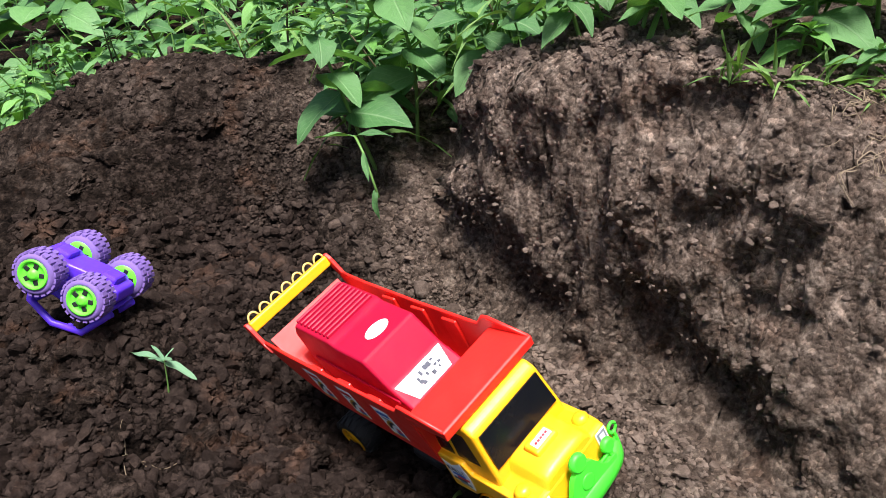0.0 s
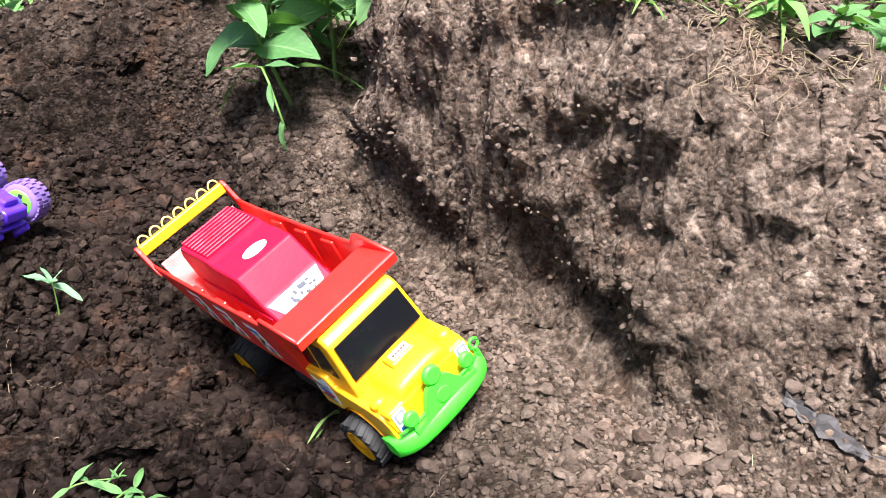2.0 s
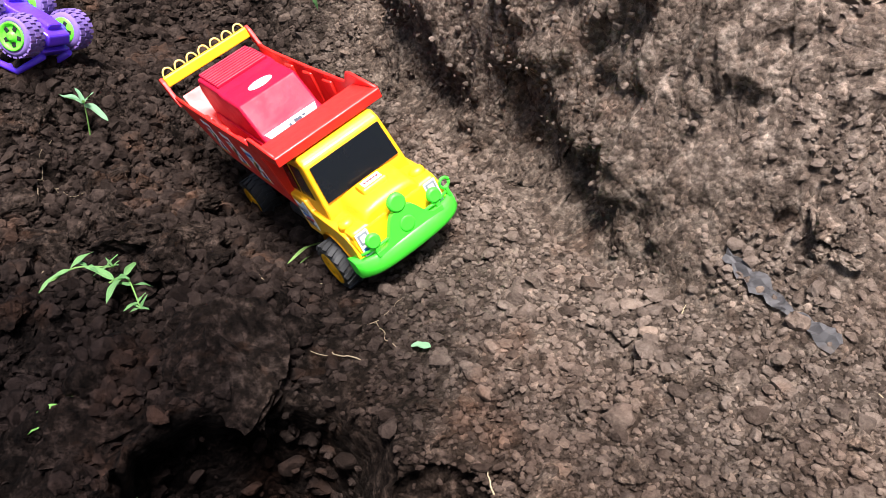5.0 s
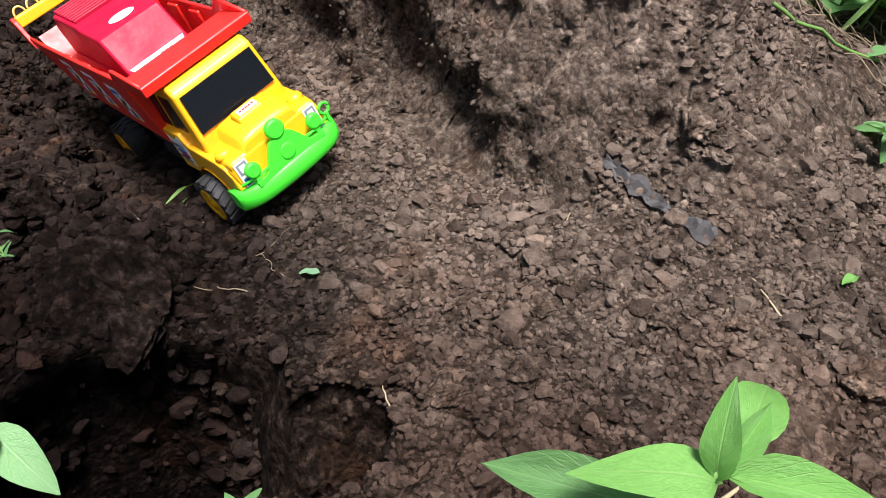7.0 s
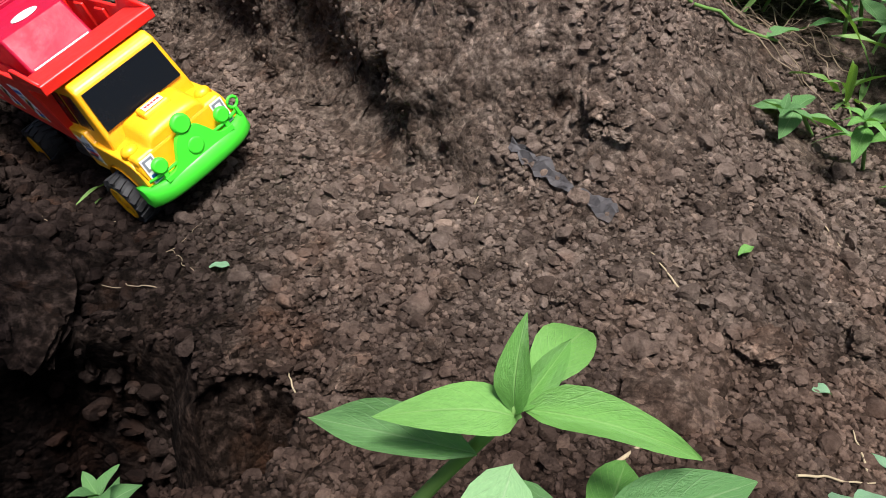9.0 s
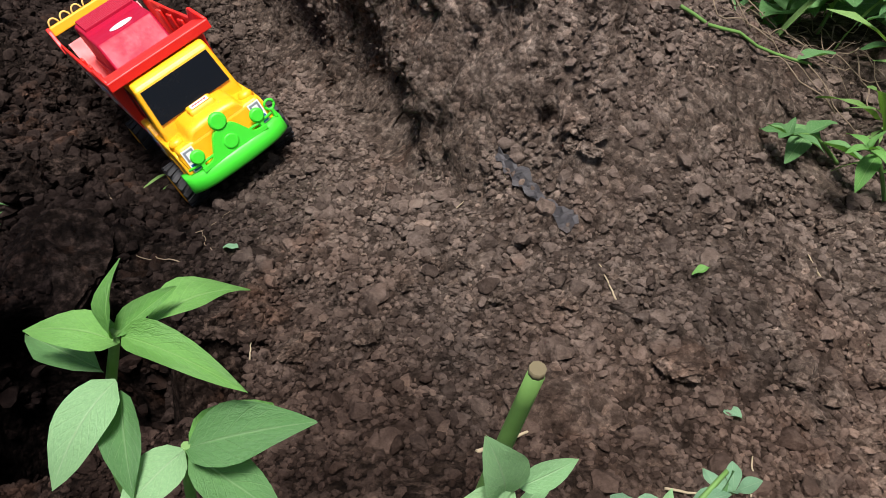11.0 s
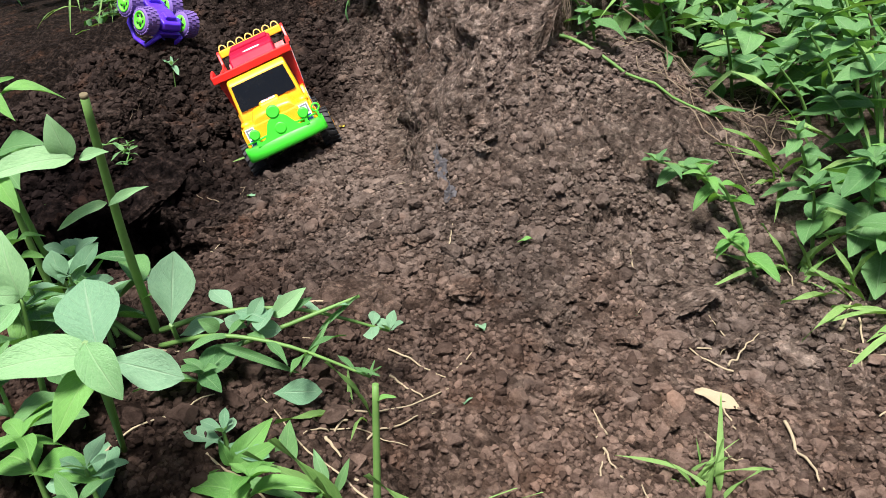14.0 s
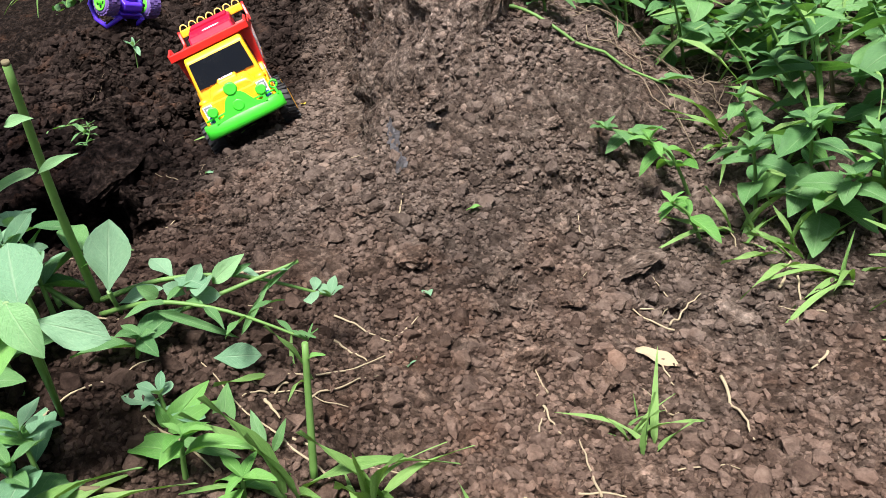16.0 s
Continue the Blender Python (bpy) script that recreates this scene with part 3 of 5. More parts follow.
    for k in range(5):
        x = -0.0065 + 0.0032 * k
        bar = plate([(x - 0.0011, -0.0318, 0.0912), (x + 0.0011, -0.0318, 0.0912), (x + 0.0011, -0.0296, 0.09165), (x - 0.0011, -0.0296, 0.09165)], 0.0003)
        bar.transform(Matrix.Translation((0, 0, 0.0002)))
        part("sticker_mark", bar, REDINK, bonnet, "small red printed mark")
    for s in (-1, 1):
        # wing panel with the arch cut out over the front wheel, running back as the door's lower panel
        arch = [(0.0300 * math.cos(a), R + 0.001 + 0.0300 * math.sin(a)) for a in [radians(38 + 134 * k / 12) for k in range(13)]]
        prof = [(-0.0500, 0.034), (-0.0520, 0.048), (-0.0495, 0.060), (-0.0430, 0.067), (-0.030, 0.0705), (0.016, 0.075), (0.022, 0.086), (0.0545, 0.086), (0.0545, 0.0425)] + [(0.028, 0.0425)] + arch[1:] + [(-0.033, 0.034)]
        wing = prism(prof, s * 0.0447 - 0.0042, s * 0.0447 + 0.0042, 0.0016, 2)
        part("wing_panel", wing, YELLOW, t)
        lip = bmesh.new()
        ring = [[], []]
        for x in (0, 1):
            for k in range(15):
                a = radians(22 + 152 * k / 14)
                ring[x].append(lip.verts.new((s * (0.034 + 0.0162 * x), 0.0295 * math.cos(a), R + 0.001 + 0.0295 * math.sin(a))))
        for k in range(14):
            lip.faces.new((ring[0][k], ring[0][k + 1], ring[1][k + 1], ring[1][k])).smooth = True
        bmesh.ops.solidify(lip, geom=lip.faces[:], thickness=0.0024)
        bmesh.ops.recalc_face_normals(lip, faces=lip.faces[:])
        part("wheel_arch", lip, YELLOW, t)
        knob = lathe([(0, 0.0072), (0.004, 0.0068), (0.0065, 0.0052), (0.0075, 0.002)], 20)
        knob.transform(Matrix.Translation((s * 0.0395, -0.034, 0.070)) @ Matrix.Rotation(radians(-90), 4, "Y") @ Matrix.Diagonal((1, 1, 1.1, 1)))
        part("wing_lamp", knob, YELLOW, bonnet)
        for y0, y1, lean in ((0.004, 0.026, 0.004), (0.0315, 0.049, 0.0)):
            pane = plate([(s * (flank(0.0905) + 0.0003), y0 - lean, 0.0905), (s * (flank(0.0905) + 0.0003), y1, 0.0905), (s * (flank(0.1215) + 0.0003), y1, 0.1215), (s * (flank(0.1215) + 0.0003), y0 + 0.002, 0.1215)], 0.0006 * s)
            part("side_window", pane, GLASS, cab, "dark side window")
        x = s * 0.0492
        stick = plate([(x, 0.024, 0.050), (x, 0.049, 0.056), (x, 0.050, 0.080), (x, 0.040, 0.0765), (x, 0.026, 0.084), (x, 0.0215, 0.068)], 0.0003)
        badge = part("door_sticker", stick, WHITE, cab, "white door sticker with dark print")
        turn = Matrix(((0, 0, s), (s, 0, 0), (0, 1, 0))).to_4x4()
        words("RALLY", 0.0078, INK, badge, Matrix.Translation((s * 0.0498, 0.0365, 0.0715)) @ turn)
        for z, y0, y1, ink in ((0.0655, 0.028, 0.044, BLUEINK), (0.062, 0.025, 0.040, REDINK), (0.0585, 0.030, 0.046, INK), (0.055, 0.026, 0.040, GREYINK)):
            part("printed_bar", box(min(x, x + s * 0.0006), max(x, x + s * 0.0006), y0, y1, z - 0.0011, z + 0.0011, 0), ink, badge)
        # headlamp stickers on the grille's corners
        hx = s * 0.0375

        def lampat(u, z, lift):
            return (hx + u, -0.0545 - lift + 0.03 * (z - 0.045), z)

        hl = plate([lampat(-0.0062, 0.046, 0), lampat(0.0062, 0.046, 0), lampat(0.0062, 0.0695, 0), lampat(-0.0062, 0.0695, 0)], 0.0003)
        lamp = part("headlamp_sticker", hl, WHITE, t, "headlamp sticker in white, grey and blue")
        for u0, u1, z0, z1, ink in ((-0.0048, 0.0048, 0.0575, 0.068, GREYINK), (-0.0048, 0.0048, 0.0475, 0.0545, BLUEINK)):
            part("printed_bar", plate([lampat(u0, z0, 0.0005), lampat(u1, z0, 0.0005), lampat(u1, z1, 0.0005), lampat(u0, z1, 0.0005)], 0.0002), ink, lamp)
        part("printed_bar", plate([lampat(-0.0028, 0.0595, 0.0009), lampat(0.0028, 0.0595, 0.0009), lampat(0.0028, 0.066, 0.0009), lampat(-0.0028, 0.066, 0.0009)], 0.0002), WHITE, lamp)
    pane = plate([(-0.0390, -0.01455, 0.0885), (0.0390, -0.01455, 0.0885), (0.0368, -0.0090, 0.1225), (-0.0368, -0.0090, 0.1225)], 0.0012)
    part("windscreen", pane, GLASS, cab, "black windscreen")
    # bumper: a bowed bar that wraps round the corners
    bar = bmesh.new()
    rings = []

    def bow(u):
        return -0.0655 + 0.0055 * u * u + 0.010 * abs(u) ** 6

    for k in range(25):
        u = -1 + k / 12
        rings.append([bar.verts.new((u * 0.0545, bow(u) + dy, z)) for dy, z in ((0.014, 0.0285), (0.002, 0.0275), (-0.0005, 0.030), (-0.0010, 0.037), (-0.0003, 0.0435), (0.003, 0.0460), (0.014, 0.0465))])
    for a, b in zip(rings, rings[1:]):
        for j in range(6):
            bar.faces.new((a[j], a[j + 1], b[j + 1], b[j])).smooth = True
        bar.faces.new((a[6], a[0], b[0], b[6]))
    bar.faces.new(rings[0])
    bar.faces.new(rings[-1][::-1])
    bmesh.ops.recalc_face_normals(bar, faces=bar.faces[:])
    bumper = part("bumper", bar, GREEN, t)

    def disc(x, z, r, y, depth):
        d = lathe([(0, r * 0.96), (depth * 0.3, r), (depth * 0.8, r * 0.94), (depth, r * 0.75)], 24)
        d.transform(Matrix.Translation((x, y, z)) @ Matrix.Rotation(radians(-90), 4, "Z"))
        return d

    hump = bmesh.new()
    fr, bk = [], []
    for k in range(29):
        x = -0.036 + 0.072 * k / 28
        z = 0.048 + 0.0225 * math.exp(-((x / 0.0185) ** 4))
        fr.append((hump.verts.new((x, -0.0640, 0.044)), hump.verts.new((x, -0.0640, z))))
        bk.append((hump.verts.new((x, -0.0590, 0.044)), hump.verts.new((x, -0.0590, z))))
    for k in range(28):
        hump.faces.new((fr[k][0], fr[k + 1][0], fr[k + 1][1], fr[k][1]))
        hump.faces.new((bk[k][0], bk[k][1], bk[k + 1][1], bk[k + 1][0]))
        hump.faces.new((fr[k][1], fr[k + 1][1], bk[k + 1][1], bk[k][1]))
        hump.faces.new((fr[k][0], bk[k][0], bk[k + 1][0], fr[k + 1][0]))
    for k in (0, 28):
        hump.faces.new((fr[k][0], fr[k][1], bk[k][1], bk[k][0]))
    bmesh.ops.recalc_face_normals(hump, faces=hump.faces[:])
    guard = part("guard_plate", hump, GREEN, bumper)
    part("guard_boss", disc(0, 0.0545, 0.0075, -0.0638, 0.0012), GREEN, guard)
    part("guard_knob", disc(0, 0.0765, 0.0088, -0.0600, 0.0055), GREEN, bumper)
    for s in (-1, 1):
        stem = box(s * 0.0335 - 0.002, s * 0.0335 + 0.002, -0.0625, -0.0590, 0.044, 0.056, 0.0005)
        part("bumper_lamp", add(disc(s * 0.0335, 0.0595, 0.0070, -0.0590, 0.0050), stem), GREEN, bumper)
        part("bumper_rail", tube([(s * 0.020, -0.0615, 0.0525), (s * 0.034, -0.0608, 0.0520), (s * 0.047, -0.0560, 0.0515)], 0.0014, 6), GREEN, bumper)
        if s < 0:
            continue
        ear = tube([(s * 0.0505 + 0.0048 * math.cos(a), -0.0535, 0.0585 + 0.0048 * math.sin(a)) for a in [2 * math.pi * j / 14 for j in range(15)]], 0.0014, 6)
        part("bumper_lamp", add(ear, box(s * 0.0505 - 0.0014, s * 0.0505 + 0.0014, -0.055, -0.052, 0.0445, 0.0545, 0.0004)), GREEN, bumper)
    # tipper body
    T = 0.0024

    def out(z):
        return 0.0490 + 0.095 * (z - 0.07)

    rail = [(0.003, 0.1425), (0.050, 0.1500), (0.0560, 0.1495), (0.0660, 0.1390), (0.0740, 0.1388), (0.150, 0.1420), (0.240, 0.1475), (0.276, 0.1520)]
    low = [(0.281, 0.147), (0.262, 0.120), (0.243, 0.1), (0.2215, 0.0890), (0.054, 0.0690), (0.052, 0.1310), (0.003, 0.1340)]
    floor_z = [(0.054, 0.0690), (0.2215, 0.0890), (0.2215, 0.0925), (0.054, 0.0725)]
    tub = part("tipper_body", prism(floor_z, -0.0485, 0.0485, 0.0006, 1), RED, t)
    for s in (-1, 1):
        wall = bmesh.new()
        f = wall.faces.new([wall.verts.new((s * out(z), y, z)) for y, z in rail + low])
        bmesh.ops.triangulate(wall, faces=[f])
        bmesh.ops.recalc_face_normals(wall, faces=wall.faces[:])
        inner = bmesh.ops.extrude_face_region(wall, geom=wall.faces[:])
        for v in (g for g in inner["geom"] if isinstance(g, bmesh.types.BMVert)):
            v.co.x -= s * T
        bmesh.ops.recalc_face_normals(wall, faces=wall.faces[:])
        side = part("side_wall", wall, RED, tub)
        crest = [(s * (out(z) - T / 2), y, z) for y, z in rail]
        part("rim_bead", tube(crest, 0.0019, 6), RED, side)
        for y in (0.105, 0.150, 0.195):
            z1 = 0.1388 + 0.055 * (y - 0.074)
            x0 = s * (out(0.125) - T - 0.0012)
            part("rib", prism([(y - 0.010, 0.100), (y + 0.010, 0.100), (y + 0.010, z1 - 0.004), (y - 0.010, z1 - 0.004)], x0 - 0.0016, x0 + 0.0016, 0.0008, 1), RED, side)
        for k, y in enumerate((0.100, 0.154, 0.206)):
            def at(yy, z, lift=0.0):
                return (s * (out(z) + 0.0003 + lift), yy, z)

            zc = 0.5 * (0.069 + 0.12 * (y - 0.054) + 0.1388 + 0.055 * (y - 0.074))
            card = part("side_sticker", plate([at(y - 0.012, zc - 0.021), at(y + 0.010, zc - 0.019), at(y + 0.012, zc + 0.020), at(y - 0.011, zc + 0.018)], 0.0003 * s), WHITE, side, "white sticker with coloured stripes")
            for z0, z1, y0, y1, ink in ((0.0105, 0.0150, -0.0085, 0.0085, REDINK if k else BLUEINK), (0.0060, 0.0075, -0.004, 0.006, GREYINK), (-0.0165, -0.0115, -0.010, -0.001, BLUEINK), (-0.0115, -0.0060, -0.010, -0.0045, REDINK)):
                part("printed_bar", plate([at(y + y0, zc + z0, 0.0004), at(y + y1, zc + z0, 0.0004), at(y + y1, zc + z1, 0.0004), at(y + y0, zc + z1, 0.0004)], 0.0003 * s), ink, card)
            for r0, r1, ink in ((0.0165, 0.0195, GOLDINK), (0.0130, 0.0165, INK)):
                arc = bmesh.new()
                pin, pout = [], []
                for j in range(9):
                    a = radians(8 + 74 * j / 8)
                    for rr_, row in ((r0, pin), (r1, pout)):
                        row.append(arc.verts.new(at(y - 0.0105 + rr_ * math.cos(a), zc - 0.0125 + rr_ * math.sin(a), 0.0006)))
                for j in range(8):
                    arc.faces.new((pin[j], pin[j + 1], pout[j + 1], pout[j]))
                bmesh.ops.solidify(arc, geom=arc.faces[:], thickness=0.0002)
                part("printed_stripe", arc, ink, card)
            for j in range(5):
                y0 = y - 0.0105 + 0.0042 * j
                part("printed_dot", plate([at(y0, zc - 0.0195, 0.0005), at(y0 + 0.0026, zc - 0.0193, 0.0005), at(y0 + 0.0026, zc - 0.0172, 0.0005), at(y0, zc - 0.0174, 0.0005)], 0.0003 * s), GOLDINK, card)
        part("tail_post", prism([(0.266, 0.143), (0.276, 0.1520), (0.286, 0.170), (0.292, 0.1745), (0.298, 0.172), (0.291, 0.156), (0.281, 0.146)], s * 0.0567 - 0.0022, s * 0.0567 + 0.0022, 0.0008), RED, tub)
    part("front_wall", plate([(-0.0485, 0.056, 0.0725), (0.0485, 0.056, 0.0725), (0.0545, 0.050, 0.1365), (-0.0545, 0.050, 0.1365)], T), RED, tub)
    part("tail_slope", prism([(0.2215, 0.0890), (0.243, 0.1), (0.262, 0.120), (0.281, 0.147), (0.279, 0.149), (0.259, 0.122), (0.241, 0.1028), (0.2215, 0.0925)], -0.0485, 0.0485, 0.0, 1), RED, tub)
    # visor over the cab: a sloping board with a hanging front lip
    part("cab_visor", prism([(0.0015, 0.1335), (0.0005, 0.1425), (0.0025, 0.1437), (0.052, 0.1395), (0.052, 0.1360), (0.0055, 0.1395), (0.0045, 0.1335)], -0.0560, 0.0560, 0.0008, 2), RED, tub)
    rail_ = part("tail_rail", prism([(0.2865, 0.1620), (0.2880, 0.1735), (0.2925, 0.1745), (0.2950, 0.1630)], -0.0545, 0.0545, 0.0016, 3), YELLOW, tub, "yellow rail with small rings")
    for k in range(7):
        x = -0.0465 + 0.0155 * k
        part("ring", tube([(x + 0.0060 * math.cos(a), 0.2910, 0.1735 + 0.0080 * math.sin(a)) for a in [math.pi * j / 12 for j in range(13)]], 0.0011, 6), PALEYELLOW, rail_, "pale yellow plastic ring")
    m = Matrix.Identity(4)
    y_ax, z_ax = Vector(TRUCK_BACK).normalized(), Vector(TRUCK_UP)
    z_ax = (z_ax - y_ax * z_ax.dot(y_ax)).normalized()
    for k, a in enumerate((y_ax.cross(z_ax), y_ax, z_ax)):
        m.col[k][:3] = a * 0.96
    m.translation = TRUCK_AT
    t.matrix_basis = m
    return m


TRUCK_M = truck()


def cargo():
    """The glossy maroon plastic box with louvred top that rides in the tipper."""
    c = tagged(new("toy_cargo_box"), "glossy maroon plastic toy cab with louvred roof lying in the tipper", "toy part")
    body = prism([(0.216, 0.0935), (0.241, 0.116), (0.244, 0.156), (0.233, 0.169), (0.178, 0.1635), (0.170, 0.1595), (0.128, 0.1550), (0.107, 0.1255), (0.086, 0.110), (0.081, 0.102), (0.080, 0.0775)], -0.034, 0.034, 0.0026, 3)
    shell = part("shell", body, MAROON, c)
    for k in range(9):
        y = 0.180 + 0.0062 * k
        z = 0.1637 + (y - 0.178) * 0.10
        part("louvre", box(-0.030, 0.030, y, y + 0.0030, z - 0.001, z + 0.0034, 0.0008, 1), MAROON, shell)
    for s in (-1, 1):
        part("side_ledge", prism([(0.10, 0.112), (0.228, 0.126), (0.228, 0.130), (0.10, 0.116)], s * 0.0345 - 0.0012, s * 0.0345 + 0.0012, 0.0006, 1), MAROON, shell)
    oval = lathe([(0, 0.0102), (0.0004, 0.0102), (0.0006, 0.0095)], 28)
    oval.transform(Matrix.Translation((0.002, 0.1455, 0.1572)) @ Matrix.Rotation(radians(6.1), 4, "X") @ Matrix.Diagonal((1.35, 0.85, 1, 1)) @ Matrix.Rotation(radians(-90), 4, "Y"))
    part("oval_sticker", oval, WHITE, shell, "white oval sticker")
    tag = part("front_sticker", plate([(-0.030, 0.1058, 0.1252), (0.030, 0.1058, 0.1252), (0.022, 0.0872, 0.1115), (-0.022, 0.0872, 0.1115)], 0.0005), WHITE, shell, "white trapezoid sticker with dark scrawl")
    scrawl = random.Random(3)
    for k in range(14):
        x, f = scrawl.uniform(-0.018, 0.018), scrawl.uniform(0.25, 0.75)
        y, z, w, h = 0.0872 + 0.0186 * f, 0.1115 + 0.0137 * f + 0.0008, scrawl.uniform(0.0006, 0.0022), scrawl.uniform(0.0006, 0.0020)
        part("printed_mark", plate([(x - w, y - h, z - 0.74 * h), (x + w, y - h, z - 0.74 * h), (x + w, y + h, z + 0.74 * h), (x - w, y + h, z + 0.74 * h)], 0.0003), INK, tag)
    c.matrix_basis = TRUCK_M
    return c


cargo()


# ---- the purple stunt car, lying on its roof ----
def stunt_car():
    c = tagged(new("toy_stunt_car"), "purple toy stunt car with lime wheel hubs lying overturned on soil", "toy car")
    R, half, base = 0.0240, 0.038, 0.0285
    bm = box(-0.0036, 0.0036, -0.0024, 0.0024, -0.001, 0.0012, 0)
    stud = bpy.data.meshes.new("tread_stud")
    bm.to_mesh(stud)
    bm.free()
    stud.materials.append(LILAC)
    for y in (-base, base):
        for s in (-1, 1):
            w = 0.026
            tyre = lathe([(-w / 2, R * 0.60), (-w / 2, R * 0.86), (-w / 2 + 0.005, R * 0.97), (0, R), (w / 2 - 0.005, R * 0.97), (w / 2, R * 0.86), (w / 2, R * 0.66), (w / 2 - 0.004, R * 0.62)], 32)
            studs = []
            for k in range(20):
                for row in (-1, 0, 1):
                    studs.append(Matrix.Rotation(2 * math.pi * (k + 0.5 * (row % 2)) / 20, 4, "X") @ Matrix.Translation((row * 0.0078, 0, R * (1.0 if row == 0 else 0.975))))
            wheel = part("wheel", tyre, LILAC, c, "knobbly lilac tyre", Matrix.Translation((s * (half + 0.004), y, 0)) @ Matrix.Diagonal((s, 1, 1, 1)))
            for m in studs:
                part("tread_stud", stud, None, wheel, "", m)
            hub = lathe([(-0.0142, 0.004), (-0.0142, R * 0.42), (-0.0138, R * 0.63), (-0.012, R * 0.67), (0.012, R * 0.69), (0.0146, R * 0.68), (0.0148, R * 0.60), (0.0125, R * 0.55), (0.0115, 0.006), (0.0155, 0.005), (0.0158, 0.002)], 26)
            part("rim", hub, LIME, wheel, "lime green wheel hub")
            for side in (0.0118, -0.0146):
                for k in range(5):
                    hole = box(side, side + 0.0012, -0.0026, 0.0026, R * 0.27, R * 0.50, 0.0004, 1)
                    hole.transform(Matrix.Rotation(2 * math.pi * k / 5, 4, "X"))
                    part("hub_slot", hole, BLACK, wheel, "dark slot")
    part("chassis", prism([(-0.05, -0.004), (-0.046, 0.008), (-0.015, 0.013), (0.015, 0.010), (0.046, 0.012), (0.052, 0.0), (0.04, -0.012), (-0.04, -0.012)], -0.019, 0.019, 0.003, 3), PURPLE, c)
    for y in (-base, base):
        part("axle_housing", lathe([(-0.028, 0.007), (-0.022, 0.0105), (0.022, 0.0105), (0.028, 0.007)], 18), PURPLE, c, "", Matrix.Translation((0, y, 0)))
        part("gear_cover", box(-0.012, 0.012, y - 0.009, y + 0.009, 0.006, 0.0165, 0.003, 2), PURPLE, c)
    part("body_shell", prism([(-0.052, -0.010), (0.05, -0.010), (0.046, -0.022), (0.02, -0.030), (-0.018, -0.034), (-0.04, -0.026)], -0.024, 0.024, 0.004, 3), PURPLE, c)
    for s in (-1, 1):
        part("roll_bar", tube([(s * 0.022, 0.044, -0.014), (s * 0.027, 0.036, -0.044), (s * 0.028, 0.004, -0.056), (s * 0.027, -0.030, -0.050), (s * 0.022, -0.050, -0.016)], 0.0042, 8), PURPLE, c)
    for y, z in ((0.034, -0.045), (-0.012, -0.055)):
        part("cross_bar", tube([(-0.027, y, z), (0.027, y, z)], 0.0034, 8), PURPLE, c)
    x_ax = Vector((0.10, 0.95, -0.27)).normalized()
    y_ax = Vector((-0.835, 0.23, 0.52))
    y_ax = (y_ax - x_ax * y_ax.dot(x_ax)).normalized()
    z_ax = x_ax.cross(y_ax)
    m = Matrix.Identity(4)
    for k, a in enumerate((x_ax, y_ax, z_ax)):
        m.col[k][:3] = a * 0.91
    m.translation = (-0.401, 0.693, 0.155)
    c.matrix_basis = m
    return c


stunt_car()


# ---- plants ----
def leaf_mesh(name, ratio, fat, mat, fold=0.25, curl=0.35, wave=0.03, seed=0, rows=8, cols=(-1.0, -0.5, 0.0, 0.5, 1.0)):
    """A leaf one unit long along y, folded at its rib and curling at the tip; fat moves its widest place."""
    r = random.Random(seed)
    ph = r.uniform(0, 6)
    verts, faces, uv = [], [], []
    n = len(cols)
    for i in range(rows + 1):
        s = i / rows
        w = ratio * 0.5 * (math.sin(math.pi * s**fat) ** 0.85) if 0 < i < rows else ratio * 0.012
        for v in cols:
            z = fold * abs(v) * w - curl * s * s * 0.6 + wave * math.sin(ph + 9 * s + 2 * v) * abs(v)
            verts.append((v * w * (1 - 0.15 * fold), s * (1 - 0.12 * curl * s), z))
    for i in range(rows):
        for j in range(n - 1):
            a = i * n + j
            faces.append((a, a + 1, a + n + 1, a + n))
            for di, dj in ((0, 0), (0, 1), (1, 1), (1, 0)):
                uv.append(((j + dj) / (n - 1), (i + di) / rows))
    return mesh_object(name, verts, faces, mat, True, uv)


def kinds(mat, ratio, fat, fold, curl):
    return [leaf_mesh("leaf", ratio * q, fat, mat, fold * f, curl * c, 0.03, k) for k, (q, f, c) in enumerate(((1, 1, 1), (0.85, 1.6, 0.3), (1.12, 0.4, 1.7), (0.95, 1.2, 0.8)))]


OVATE, YOUNG, SPOON, LANCE, BLADE = kinds(LEAF, 0.52, 0.78, 0.35, 0.45), kinds(BRIGHT, 0.5, 0.85, 0.35, 0.9), kinds(BLUE, 0.55, 1.35, 0.2, 0.25), kinds(LEAF, 0.26, 0.8, 0.4, 0.5), kinds(GRASS, 0.09, 0.6, 0.6, 0.9)
PALE = kinds(MINT, 0.5, 0.8, 0.3, 0.6)
ARCH = kinds(BRIGHT, 0.5, 0.8, 0.4, 1.0)
BROAD = kinds(LEAF, 0.66, 0.72, 0.25, 0.4)


def set_leaf(parent, meshes, at, azimuth, lift, size, roll=0.0, label="", r=random):
    m = Matrix.Translation(at) @ Matrix.Rotation(azimuth, 4, "Z") @ Matrix.Rotation(lift, 4, "X") @ Matrix.Rotation(roll, 4, "Y") @ Matrix.Scale(size, 4)
    return part("leaf", r.choice(meshes), None, parent, label, m)


